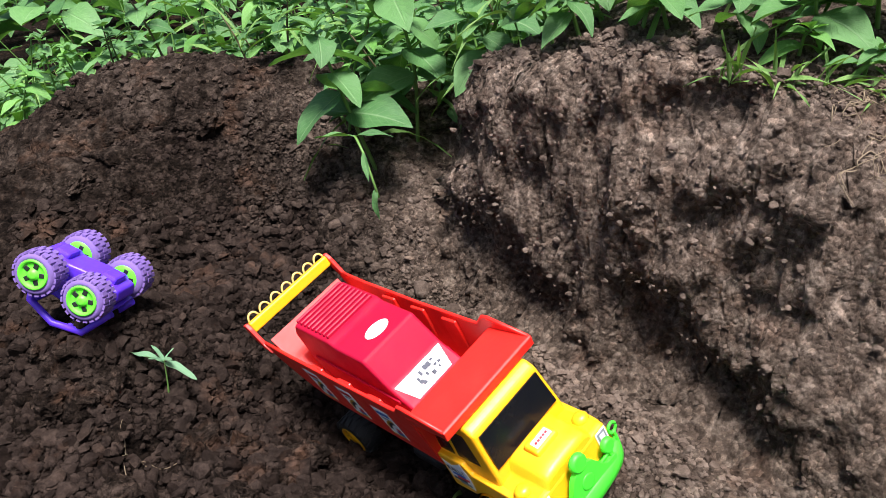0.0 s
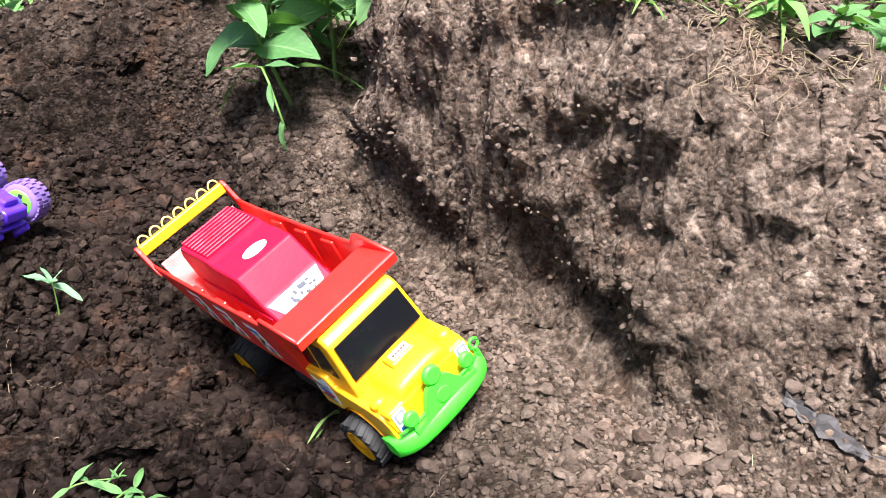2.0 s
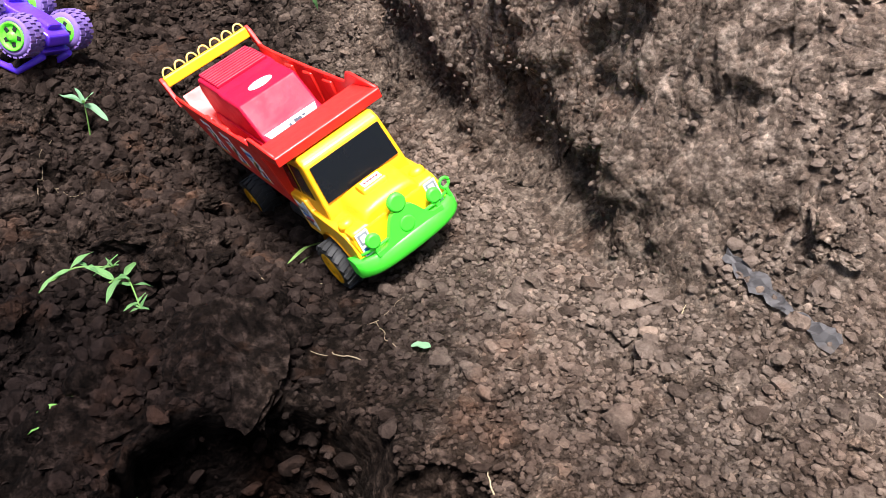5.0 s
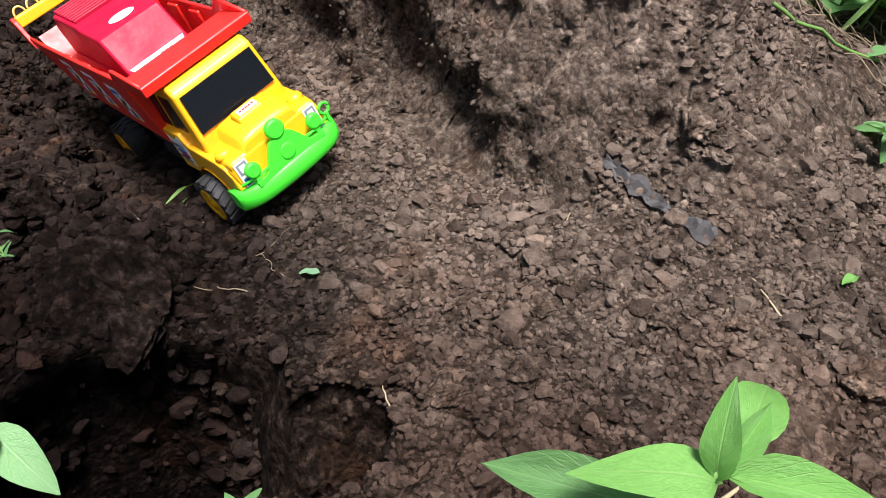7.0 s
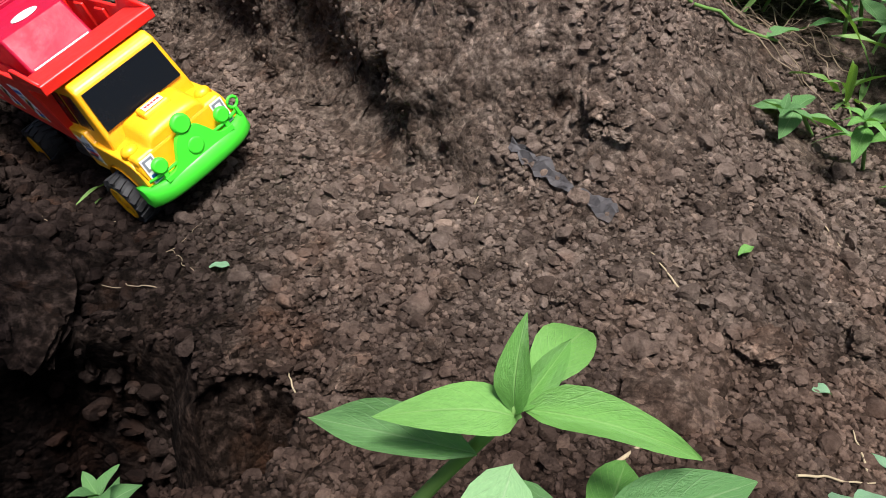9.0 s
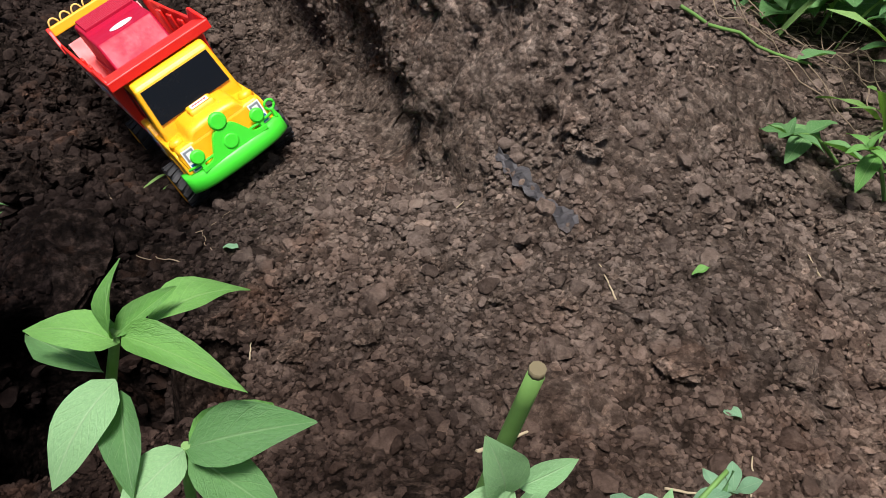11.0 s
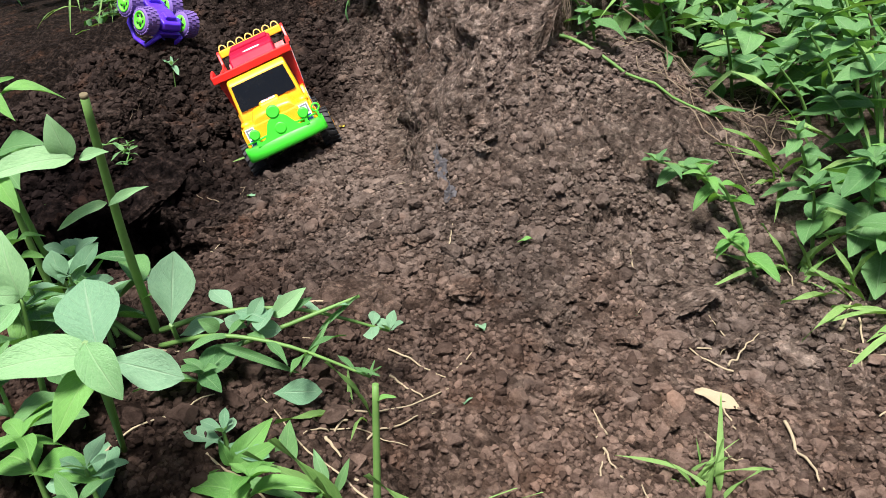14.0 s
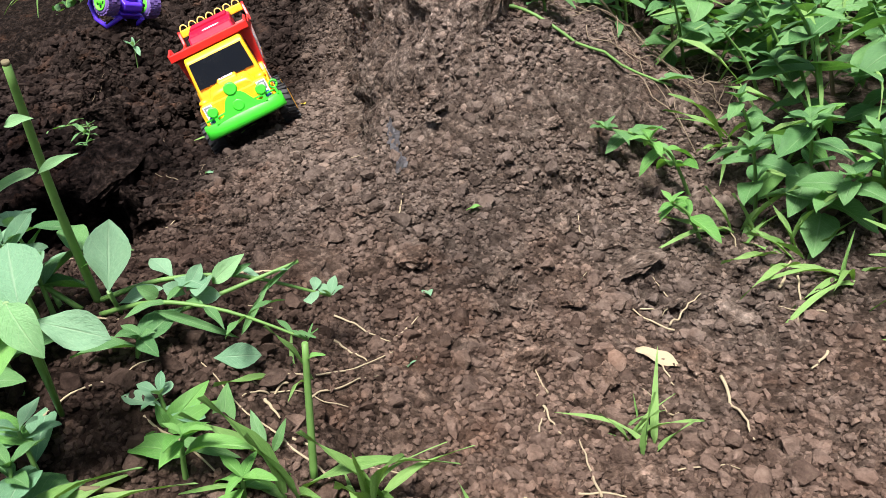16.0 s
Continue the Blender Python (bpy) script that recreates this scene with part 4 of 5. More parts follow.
def leaf_to(parent, meshes, base, tip, face=(0.0, 0.0, 1.0), wide=1.0, k=0, label=""):
    """A leaf from base to tip, places in the world; face: the side that its upper surface turns to."""
    base, tip = Vector(base), Vector(tip)
    y_ax = (tip - base).normalized()
    z_ax = Vector(face)
    z_ax = (z_ax - y_ax * z_ax.dot(y_ax)).normalized()
    m = Matrix.Identity(4)
    mesh = meshes[k % len(meshes)]
    end = mesh.vertices[len(mesh.vertices) - 3].co
    size = (tip - base).length / end.length
    for j, (a, f) in enumerate(((y_ax.cross(z_ax), size * wide), (y_ax, size), (z_ax, size))):
        m.col[j][:3] = a * f
    m = m @ Matrix.Rotation(-math.atan2(end.z, end.y), 4, "X")
    m.translation = base - parent.matrix_basis.translation
    return part("leaf", mesh, None, parent, label, m)


def placed_weed(label, x, y, tip, thick, leaves, bow=(0.0, 0.0, 0.0), stem=None, group="weeds by the hole"):
    """A weed whose leaves are given one by one: meshes, base, tip, face, width."""
    p = tagged(new("leafy_weed"), label, "weed", group)
    p.matrix_basis = Matrix.Translation(foot(x, y))
    line = reach(x, y, tip, bow)
    part("stem", tube([bend(line, k / 12) for k in range(13)], [thick * (1 - 0.5 * k / 12) for k in range(13)], 7), stem or STEM, p)
    for k, (meshes, base, end, face, wide) in enumerate(leaves):
        leaf_to(p, meshes, base, end, face, wide, k)
    return p


def bend(points, t):
    """A place on the smooth line through three or more points, by Catmull-Rom."""
    n = len(points) - 1
    k = min(int(t * n), n - 1)
    u = t * n - k
    p = [Vector(points[max(0, min(n, k + d))]) for d in (-1, 0, 1, 2)]
    return 0.5 * (2 * p[1] + (p[2] - p[0]) * u + (2 * p[0] - 5 * p[1] + 4 * p[2] - p[3]) * u * u + (3 * p[1] - p[0] - 3 * p[2] + p[3]) * u**3)


def herb(name, label, category, at, line, thick, meshes, nodes, size, seed, group="", stem=STEM, lift=0.35, start=0.35, tip=True, droop=0.0):
    """A weed: a bent stem along line (relative to its foot) with pairs of leaves at its nodes."""
    r = random.Random(seed)
    p = tagged(new(name), label, category, group)
    p.matrix_basis = Matrix.Translation(at)
    pts = [bend(line, k / 12) for k in range(13)]
    part("stem", tube(pts, [thick * (1 - 0.55 * k / 12) for k in range(13)], 6), stem, p)
    az = r.uniform(0, 6.28)
    for k in range(nodes):
        f = start + (1 - start) * (k + 0.5) / nodes
        q = bend(line, f)
        grow = size * (1.0 - 0.45 * (k / max(1, nodes - 1)) ** 2) * r.uniform(0.75, 1.15)
        for side in (0, math.pi):
            set_leaf(p, meshes, q, az + side + r.uniform(-0.3, 0.3), lift + r.uniform(-0.35, 0.3) - droop, grow * r.uniform(0.85, 1.1), r.uniform(-0.4, 0.4), r=r)
        az += 1.57 + r.uniform(-0.3, 0.3)
    if tip:
        for k in range(4):
            set_leaf(p, meshes, bend(line, 1.0), az + 1.57 * k, 0.6 + r.uniform(-0.3, 0.4), size * r.uniform(0.3, 0.5), r.uniform(-0.4, 0.4), r=r)
    return p


def foot(x, y, sink=0.004):
    return (x, y, float(ground_z(x, y)) - sink)


def tuft(at, n, length, seed, label="tuft of green grass blades growing from the soil", spread=0.9, meshes=None):
    r = random.Random(seed)
    g = tagged(new("grass_tuft"), label, "grass")
    g.matrix_basis = Matrix.Translation(at)
    for k in range(n):
        m = Matrix.Translation((r.uniform(-0.01, 0.01), r.uniform(-0.01, 0.01), 0)) @ Matrix.Rotation(r.uniform(0, 6.28), 4, "Z") @ Matrix.Rotation(1.5 - spread * r.random(), 4, "X") @ Matrix.Scale(length * r.uniform(0.5, 1.1), 4)
        part("blade", r.choice(meshes or BLADE), None, g, "", m)
    return g


# weeds along the verge, behind the bank and at the back
r = random.Random(11)
count = 0
tries = 0
while count < 170 and tries < 6000:
    tries += 1
    x, y = r.uniform(-1.1, 1.15), r.uniform(0.3, 1.75)
    d = float(along(VERGE, np.array(x), np.array(y))[0])
    if not 0.0 < d < 0.42 or (d > 0.2 and r.random() < 0.55):
        continue
    h = r.uniform(0.07, 0.15) + 0.10 * min(1, d / 0.25)
    if x > 0.5:
        h *= 0.7
    lean = (r.uniform(-0.06, 0.06), r.uniform(-0.07, 0.02))
    kind = r.choice((OVATE, OVATE, BROAD, YOUNG, LANCE))
    herb("weed", "leafy green weed growing on the earth bank", "weed", foot(x, y), [(0, 0, 0), (lean[0] * 0.4, lean[1] * 0.4, h * 0.55), (lean[0], lean[1], h)], 0.0022, kind, r.randint(3, 5), r.uniform(0.035, 0.065), r.randint(0, 9999), "weeds along the bank", STEM if r.random() < 0.7 else BROWNSTEM, 0.15, 0.2)
    count += 1

# a thick undergrowth behind them, past counting
def thicket(name, n, seed, keep, meshes, low, high, s0, s1):
    g = np.random.default_rng(seed)
    base = meshes
    v = np.array([q.co[:] for q in base.vertices])
    f = np.array([q.vertices[:] for q in base.polygons])
    uv = np.zeros(len(base.loops) * 2, "f")
    base.uv_layers[0].data.foreach_get("uv", uv)
    pts = []
    while len(pts) < n:
        x, y = g.uniform(-3, 3), g.uniform(0.3, 4.0)
        if keep(x, y, g):
            pts.append((x, y))
    pts = np.array(pts)
    z = ground_z(pts[:, 0], pts[:, 1]) + g.uniform(low, high, n)
    az, el, ro = g.uniform(0, 6.28, n), g.uniform(-0.5, 0.6, n), g.uniform(-0.6, 0.6, n)
    size = g.uniform(s0, s1, n)
    verts = []
    for k in range(n):
        m = np.array((Matrix.Rotation(az[k], 3, "Z") @ Matrix.Rotation(el[k], 3, "X") @ Matrix.Rotation(ro[k], 3, "Y")))
        verts.append(v @ m.T * size[k] + (pts[k, 0], pts[k, 1], z[k]))
    faces = (f[None] + (np.arange(n) * len(v))[:, None, None]).reshape(-1, 4)
    me = mesh_object(name, np.concatenate(verts).tolist(), faces.tolist(), base.materials[0], True, np.tile(uv, n))
    return tagged(new(name, me), "dense green undergrowth of broad leaves behind the bank", "undergrowth", kind="stuff")


def verge_at(x, y):
    return float(along(VERGE, np.array(x), np.array(y))[0])


SIMPLE = dict(rows=5, cols=(-1.0, 0.0, 1.0))
thicket("undergrowth", 4200, 3, lambda x, y, g: 0.10 < verge_at(x, y) < 0.6 and abs(x) < 1.6, leaf_mesh("leaf", 0.5, 0.8, LEAF, 0.35, 0.5, 0.03, 1, **SIMPLE), 0.0, 0.10, 0.03, 0.06)
thicket("undergrowth_far", 3600, 4, lambda x, y, g: 0.3 < verge_at(x, y) < 2.6, leaf_mesh("leaf", 0.62, 0.75, LEAF, 0.3, 0.5, 0.03, 2, **SIMPLE), 0.05, 0.35, 0.06, 0.13)
thicket("undergrowth_blades", 1300, 5, lambda x, y, g: 0.0 < verge_at(x, y) < 0.7 and abs(x) < 1.6, leaf_mesh("leaf", 0.055, 0.6, GRASS, 0.5, 0.9, 0.02, 3, **SIMPLE), 0.0, 0.12, 0.06, 0.13)

# the broad-leaved plant beside the bank's end
herb("broadleaf_plant", "tall broad-leaved weed with drooping pale green leaves", "plant", foot(-0.135, 0.965), [(0, 0, 0), (-0.02, -0.03, 0.11), (-0.035, -0.05, 0.2)], 0.003, BROAD, 5, 0.085, 5, droop=0.5)
herb("broadleaf_plant", "tall broad-leaved weed with drooping pale green leaves", "plant", foot(-0.08, 1.0), [(0, 0, 0), (0.01, -0.02, 0.12), (-0.01, -0.05, 0.24)], 0.003, BROAD, 5, 0.09, 6, droop=0.5)
q = tagged(new("trailing_sprig"), "limp green sprig with three drooping leaves trailing down the soil", "plant")
q.matrix_basis = Matrix.Translation(foot(-0.14, 0.905, -0.085))
part("stem", tube([(0, 0, 0), (-0.002, -0.02, 0.02), (0.006, -0.035, 0.005), (0.012, -0.045, -0.02), (0.018, -0.055, -0.045)], 0.0016, 6), STEM, q)
for az, el, s, off in ((1.4, 0.1, 0.05, (-0.002, -0.02, 0.02)), (-1.7, 0.2, 0.045, (-0.002, -0.02, 0.02)), (3.3, -0.6, 0.04, (0.006, -0.035, 0.005)), (2.7, -0.8, 0.036, (0.016, -0.05, -0.035))):
    set_leaf(q, LANCE, off, az, el, s, 0.2, r=r)

for k, (x, y, s, h) in enumerate(((0.18, 0.735, 0.055, 0.05), (0.235, 0.69, 0.055, 0.045), (0.285, 0.665, 0.06, 0.05), (0.11, 0.80, 0.055, 0.06), (0.34, 0.68, 0.065, 0.07), (0.03, 0.90, 0.065, 0.09), (0.40, 0.69, 0.07, 0.08), (0.25, 0.76, 0.065, 0.11), (0.15, 0.84, 0.065, 0.12), (0.21, 0.80, 0.07, 0.15), (0.32, 0.73, 0.07, 0.13))):
    herb("broadleaf_weed", "broad-leaved weed hanging over the crest of the bank", "weed", foot(x, y), [(0, 0, 0), (-0.01, -0.015, h * 0.6), (-0.02, -0.035, h)], 0.0024, BROAD if k % 3 else OVATE, 3, s, 140 + k, "weeds along the bank", lift=0.0, start=0.3)

# seedlings and sprigs on the bare soil
s = herb("seedling", "small seedling with narrow pale leaves in dark soil", "seedling", foot(-0.33, 0.628), [(0, 0, 0), (0.004, 0.0, 0.02), (0.008, 0.0, 0.045)], 0.0012, kinds(BLUE, 0.25, 0.8, 0.3, 0.3), 1, 0.05, 21, "seedlings", lift=0.15, start=0.9)
herb("seedling", "small seedling with narrow pale leaves in dark soil", "seedling", foot(-0.36, 0.62), [(0, 0, 0), (-0.006, 0.0, 0.006), (-0.012, 0.0, 0.012)], 0.001, SPOON, 1, 0.024, 22, "seedlings", start=0.9, tip=False)
herb("seedling", "bright green seedling with rounded leaves beside the hole", "seedling", foot(-0.182, 0.286), [(0, 0, 0), (0.002, 0, 0.01), (0.004, 0.0, 0.02)], 0.0013, YOUNG, 1, 0.03, 23, "seedlings", start=0.8, tip=False)
herb("weed_sprig", "uprooted feathery green sprig lying on dark clods", "plant", foot(-0.20, 0.405, -0.006), [(0, 0, 0), (0.02, 0.0, 0.008), (0.045, -0.03, 0.0)], 0.0012, LANCE, 4, 0.026, 24, start=0.1)
herb("weed_sprig", "uprooted feathery green sprig lying on dark clods", "plant", foot(-0.25, 0.40, -0.006), [(0, 0, 0), (0.02, 0.012, 0.008), (0.05, 0.02, 0.004)], 0.0011, LANCE, 3, 0.026, 25, start=0.3)
tuft(foot(-0.04, 0.53), 4, 0.055, 31, "few flattened grass blades in the bare soil", 1.5)

# weeds on the rise beside the hole
def reach(x, y, tip, bow=(0.0, 0.0, 0.0)):
    """A stem's line, relative to its foot at x, y, up to a tip given in the world."""
    f = Vector(foot(x, y))
    e = Vector(tip) - f
    return [(0, 0, 0), tuple(e * 0.5 + Vector(bow)), tuple(e)]


placed_weed("tall leafy weed with bright green arching upper leaves near the hole", 0.195, 0.042, (0.254, 0.010, 0.236), 0.0030, [
    (YOUNG, (0.253, 0.009, 0.234), (0.257, 0.020, 0.254), (-0.4, -0.7, 0.3), 0.8),
    (YOUNG, (0.253, 0.009, 0.234), (0.268, 0.024, 0.241), (0.2, -0.5, 0.8), 0.8),
    (ARCH, (0.254, 0.009, 0.232), (0.221, 0.012, 0.233), (0.1, -0.3, 1.0), 0.95),
    (ARCH, (0.255, 0.010, 0.234), (0.294, 0.001, 0.223), (0.1, -0.35, 1.0), 0.62),
    (ARCH, (0.259, 0.017, 0.232), (0.277, 0.046, 0.222), (0.1, -0.2, 1.0), 0.9),
    (OVATE, (0.244, 0.009, 0.221), (0.202, 0.030, 0.214), (0.2, -0.5, 1.0), 0.68),
    (PALE, (0.252, 0.004, 0.222), (0.237, -0.020, 0.202), (0.1, -0.5, 1.0), 1.0),
    (OVATE, (0.252, 0.004, 0.218), (0.262, -0.020, 0.200), (0.1, -0.5, 1.0), 0.8),
], (-0.012, 0.0, 0.012))
placed_weed("leafy weed with broad green leaves on a short stem", 0.245, 0.030, (0.271, -0.003, 0.204), 0.0028, [
    (OVATE, (0.271, -0.003, 0.203), (0.310, 0.004, 0.209), (0.2, -0.5, 1.0), 0.9),
    (OVATE, (0.272, -0.004, 0.202), (0.302, -0.014, 0.188), (0.3, -0.5, 1.0), 1.1),
    (PALE, (0.271, -0.004, 0.203), (0.257, -0.024, 0.196), (0.2, -0.6, 1.0), 1.1),
    (YOUNG, (0.271, -0.003, 0.200), (0.285, 0.025, 0.192), (0.0, -0.3, 1.0), 1.0),
], (-0.01, 0.0, 0.01))
placed_weed("leafy weed with broad pale green leaves leaning over the hole", 0.03, 0.015, (0.061, 0.051, 0.209), 0.003, [
    (PALE, (0.061, 0.051, 0.209), (0.081, 0.039, 0.192), (0.3, -0.6, 0.8), 0.95),
    (PALE, (0.061, 0.051, 0.209), (0.045, 0.043, 0.217), (0.3, -0.6, 0.8), 0.9),
    (OVATE, (0.061, 0.051, 0.209), (0.06, 0.027, 0.207), (0.3, -0.6, 0.8), 0.9),
    (YOUNG, (0.061, 0.051, 0.209), (0.048, 0.067, 0.202), (0.3, -0.6, 0.8), 0.8),
], (-0.01, 0.0, 0.01))
herb("leafy_weed", "small leafy weed with pointed green leaves beside the hole", "weed", foot(0.125, 0.03), reach(0.125, 0.03, (0.122, 0.055, 0.155), (-0.005, 0, 0.005)), 0.0022, OVATE, 2, 0.03, 49, "weeds by the hole", lift=0.2, start=0.7)
placed_weed("pale green weed with insect-bitten leaves in dark soil", 0.314, -0.052, (0.326, -0.048, 0.14), 0.0022, [
    (PALE, (0.326, -0.048, 0.14), (0.316, -0.04, 0.176), (0.5, -0.6, 0.6), 1.1),
    (PALE, (0.301, -0.058, 0.156), (0.302, -0.049, 0.177), (0.5, -0.6, 0.6), 1.2),
    (PALE, (0.326, -0.047, 0.141), (0.316, -0.066, 0.148), (0.5, -0.6, 0.6), 0.9),
    (PALE, (0.331, -0.052, 0.14), (0.332, -0.074, 0.13), (0.5, -0.6, 0.6), 1.0),
    (OVATE, (0.32, -0.055, 0.142), (0.311, -0.061, 0.161), (0.5, -0.6, 0.6), 0.8),
    (PALE, (0.325, -0.047, 0.142), (0.332, -0.037, 0.156), (0.5, -0.6, 0.6), 0.9),
])
placed_weed("small weed with rounded grey-green leaves in dark soil", 0.318, -0.033, (0.328, -0.029, 0.125), 0.0018, [
    (SPOON, (0.327, -0.023, 0.136), (0.323, -0.021, 0.156), (0.5, -0.6, 0.6), 1.25),
    (SPOON, (0.329, -0.022, 0.135), (0.34, -0.003, 0.155), (0.5, -0.6, 0.6), 0.85),
    (SPOON, (0.329, -0.03, 0.126), (0.342, -0.019, 0.133), (0.5, -0.6, 0.6), 1.1),
    (SPOON, (0.336, -0.024, 0.125), (0.353, -0.022, 0.119), (0.5, -0.6, 0.6), 0.9),
])
cut = tagged(new("cut_stem_weed"), "weed with a thick cut green stem and whitish side leaves", "weed")
cut.matrix_basis = Matrix.Translation(foot(0.327, 0.025))
line = reach(0.327, 0.025, (0.374, -0.006, 0.241), (-0.004, 0.0, 0.0))
part("stem", tube([bend(line, k / 10) for k in range(11)], [0.0030 - 0.00008 * k for k in range(11)], 9), STEM, cut, "thick green stem cut off at the top")
part("cut_end", tube([bend(line, 0.995), Vector(bend(line, 1.0)) + Vector((0.0005, -0.0003, 0.002))], 0.0021, 9), BROWNSTEM, cut, "brown cut end")
for base, end, ms, face, wide in (((0.368, -0.018, 0.213), (0.345, -0.054, 0.213), PALE, (0.5, -0.3, 0.8), 0.8), ((0.366, -0.019, 0.213), (0.364, -0.022, 0.237), PALE, (0.5, -0.6, 0.5), 1.2),
                                  ((0.369, -0.016, 0.212), (0.383, -0.008, 0.214), PALE, (0.4, -0.5, 0.7), 0.9), ((0.346, -0.047, 0.212), (0.364, -0.052, 0.197), YOUNG, (0.5, -0.5, 0.6), 1.0),
                                  ((0.362, -0.004, 0.182), (0.352, -0.030, 0.176), PALE, (0.5, -0.4, 0.7), 0.5), ((0.362, -0.004, 0.180), (0.376, 0.014, 0.186), PALE, (0.5, -0.4, 0.7), 0.5)):
    leaf_to(cut, ms, base, end, face, wide)
for f, az, el, s, ms in ((0.40, 1.8, 0.3, 0.04, OVATE), (0.3, 1.0, 0.2, 0.045, OVATE), (0.24, -1.2, 0.8, 0.035, YOUNG), (0.15, 2.4, 0.4, 0.045, OVATE)):
    set_leaf(cut, ms, bend(line, f), az, el, s, 0.2, r=r)


herb("creeping_weed", "low creeping weed with rounded grey-green leaves on soil", "weed", foot(0.335, 0.022), [(0, 0, 0.01), (0.035, 0.022, 0.018), (0.075, 0.05, 0.012), (0.11, 0.09, -0.02)], 0.0020, SPOON, 4, 0.030, 51, "weeds by the hole", lift=0.25, start=0.3)
herb("creeping_weed", "low creeping weed with rounded grey-green leaves on soil", "weed", foot(0.345, 0.012), [(0, 0, 0.006), (0.04, 0.012, 0.015), (0.08, 0.03, 0.005), (0.12, 0.05, -0.02)], 0.0018, LANCE, 4, 0.034, 52, "weeds by the hole", lift=0.2, start=0.3)
herb("creeping_weed", "low creeping weed with rounded grey-green leaves on soil", "weed", foot(0.33, 0.01), [(0, 0, 0.006), (-0.03, -0.01, 0.03), (-0.07, -0.02, 0.03), (-0.11, -0.03, 0.02)], 0.0020, SPOON, 4, 0.034, 53, "weeds by the hole", lift=0.25, start=0.2)
blue = tagged(new("bluish_leaf_weed"), "single large bluish oval leaf standing upright on its stalk", "weed")
fx = Vector(foot(0.345, 0.026))
blue.matrix_basis = Matrix.Translation(fx)
top = Vector((0.368, 0.008, 0.100)) - fx
part("stem", tube([(0, 0, 0), tuple(top * 0.5), tuple(top)], 0.0015, 6), STEM, blue)
leaf_to(blue, SPOON[:1], top + fx, (0.365, 0.026, 0.139), (0.6, -0.6, 0.4), 1.15)
set_leaf(blue, SPOON, tuple(top * 0.5), -0.8, 0.4, 0.03, 0.1, r=r)
heart = tagged(new("broadleaf_seedling"), "young weed with large pale rounded leaves on thick stalks", "weed")
fx = Vector(foot(0.380, -0.052))
heart.matrix_basis = Matrix.Translation(fx)
for base, end, ms, face, wide in (((0.434, -0.078, 0.147), (0.409, -0.058, 0.171), SPOON, (0.6, -0.6, 0.5), 1.35), ((0.438, -0.084, 0.158), (0.456, -0.087, 0.135), PALE, (0.6, -0.6, 0.5), 1.25),
                                  ((0.434, -0.080, 0.148), (0.392, -0.108, 0.146), PALE, (0.4, -0.4, 0.9), 0.9), ((0.428, -0.072, 0.140), (0.452, -0.052, 0.122), SPOON, (0.5, -0.5, 0.7), 1.0),
                                  ((0.426, -0.074, 0.138), (0.430, -0.108, 0.120), YOUNG, (0.4, -0.6, 0.8), 1.0)):
    top = Vector(base) - fx
    part("stem", tube([(0, 0, 0), (top[0] * 0.4, top[1] * 0.4, top[2] * 0.6), tuple(top)], 0.0014, 6), STEM, heart)
    leaf_to(heart, ms, base, end, face, wide)
for k, (x, y, ln, s, ms) in enumerate(((0.452, -0.04, (0.01, 0.0, 0.035), 0.040, YOUNG), (0.482, -0.03, (0.004, 0.0, 0.02), 0.042, YOUNG), (0.41, -0.11, (0.0, 0.01, 0.05), 0.05, OVATE), (0.345, -0.05, (-0.01, 0.0, 0.05), 0.05, OVATE), (0.315, 0.0, (0.0, 0.0, 0.05), 0.045, OVATE), (0.44, -0.14, (0.0, 0.0, 0.04), 0.05, OVATE), (0.29, -0.03, (-0.01, 0.0, 0.06), 0.05, OVATE), (0.25, 0.0, (-0.01, 0.0, 0.08), 0.05, YOUNG), (0.36, -0.09, (0.0, 0.0, 0.05), 0.05, YOUNG), (0.335, -0.02, (-0.005, 0.0, 0.07), 0.04, SPOON), (0.30, 0.015, (-0.02, 0.0, 0.06), 0.042, SPOON), (0.27, -0.02, (-0.01, 0.0, 0.09), 0.045, OVATE), (0.40, -0.085, (0.0, 0.0, 0.05), 0.045, SPOON), (0.425, -0.02, (0.0, 0.0, 0.02), 0.03, SPOON), (0.325, -0.075, (0.0, 0.0, 0.06), 0.05, BROAD), (0.385, 0.0, (0.01, 0.0, 0.02), 0.04, OVATE))):
    herb("low_weed", "low green weed with paired pointed leaves in dark soil", "weed", foot(x, y), [(0, 0, 0), (ln[0] * 0.4, ln[1] * 0.4, ln[2] * 0.5), ln], 0.002, ms, 2, s, 60 + k, "weeds by the hole", lift=0.3, start=0.4)
placed_weed("young weed with fresh light green leaves in dark soil", 0.426, -0.027, (0.43, -0.026, 0.04), 0.0017, [
    (YOUNG, (0.43, -0.026, 0.04), (0.441, 0.002, 0.057), (0.6, -0.5, 0.6), 0.9),
    (YOUNG, (0.43, -0.027, 0.038), (0.422, -0.048, 0.04), (0.6, -0.5, 0.6), 1.0),
    (YOUNG, (0.434, -0.028, 0.042), (0.451, -0.004, 0.05), (0.6, -0.5, 0.6), 0.8),
    (YOUNG, (0.43, -0.025, 0.041), (0.424, -0.024, 0.056), (0.6, -0.5, 0.6), 0.9),
    (LANCE, (0.438, -0.028, 0.038), (0.469, -0.014, 0.022), (0.6, -0.5, 0.6), 0.8),
])
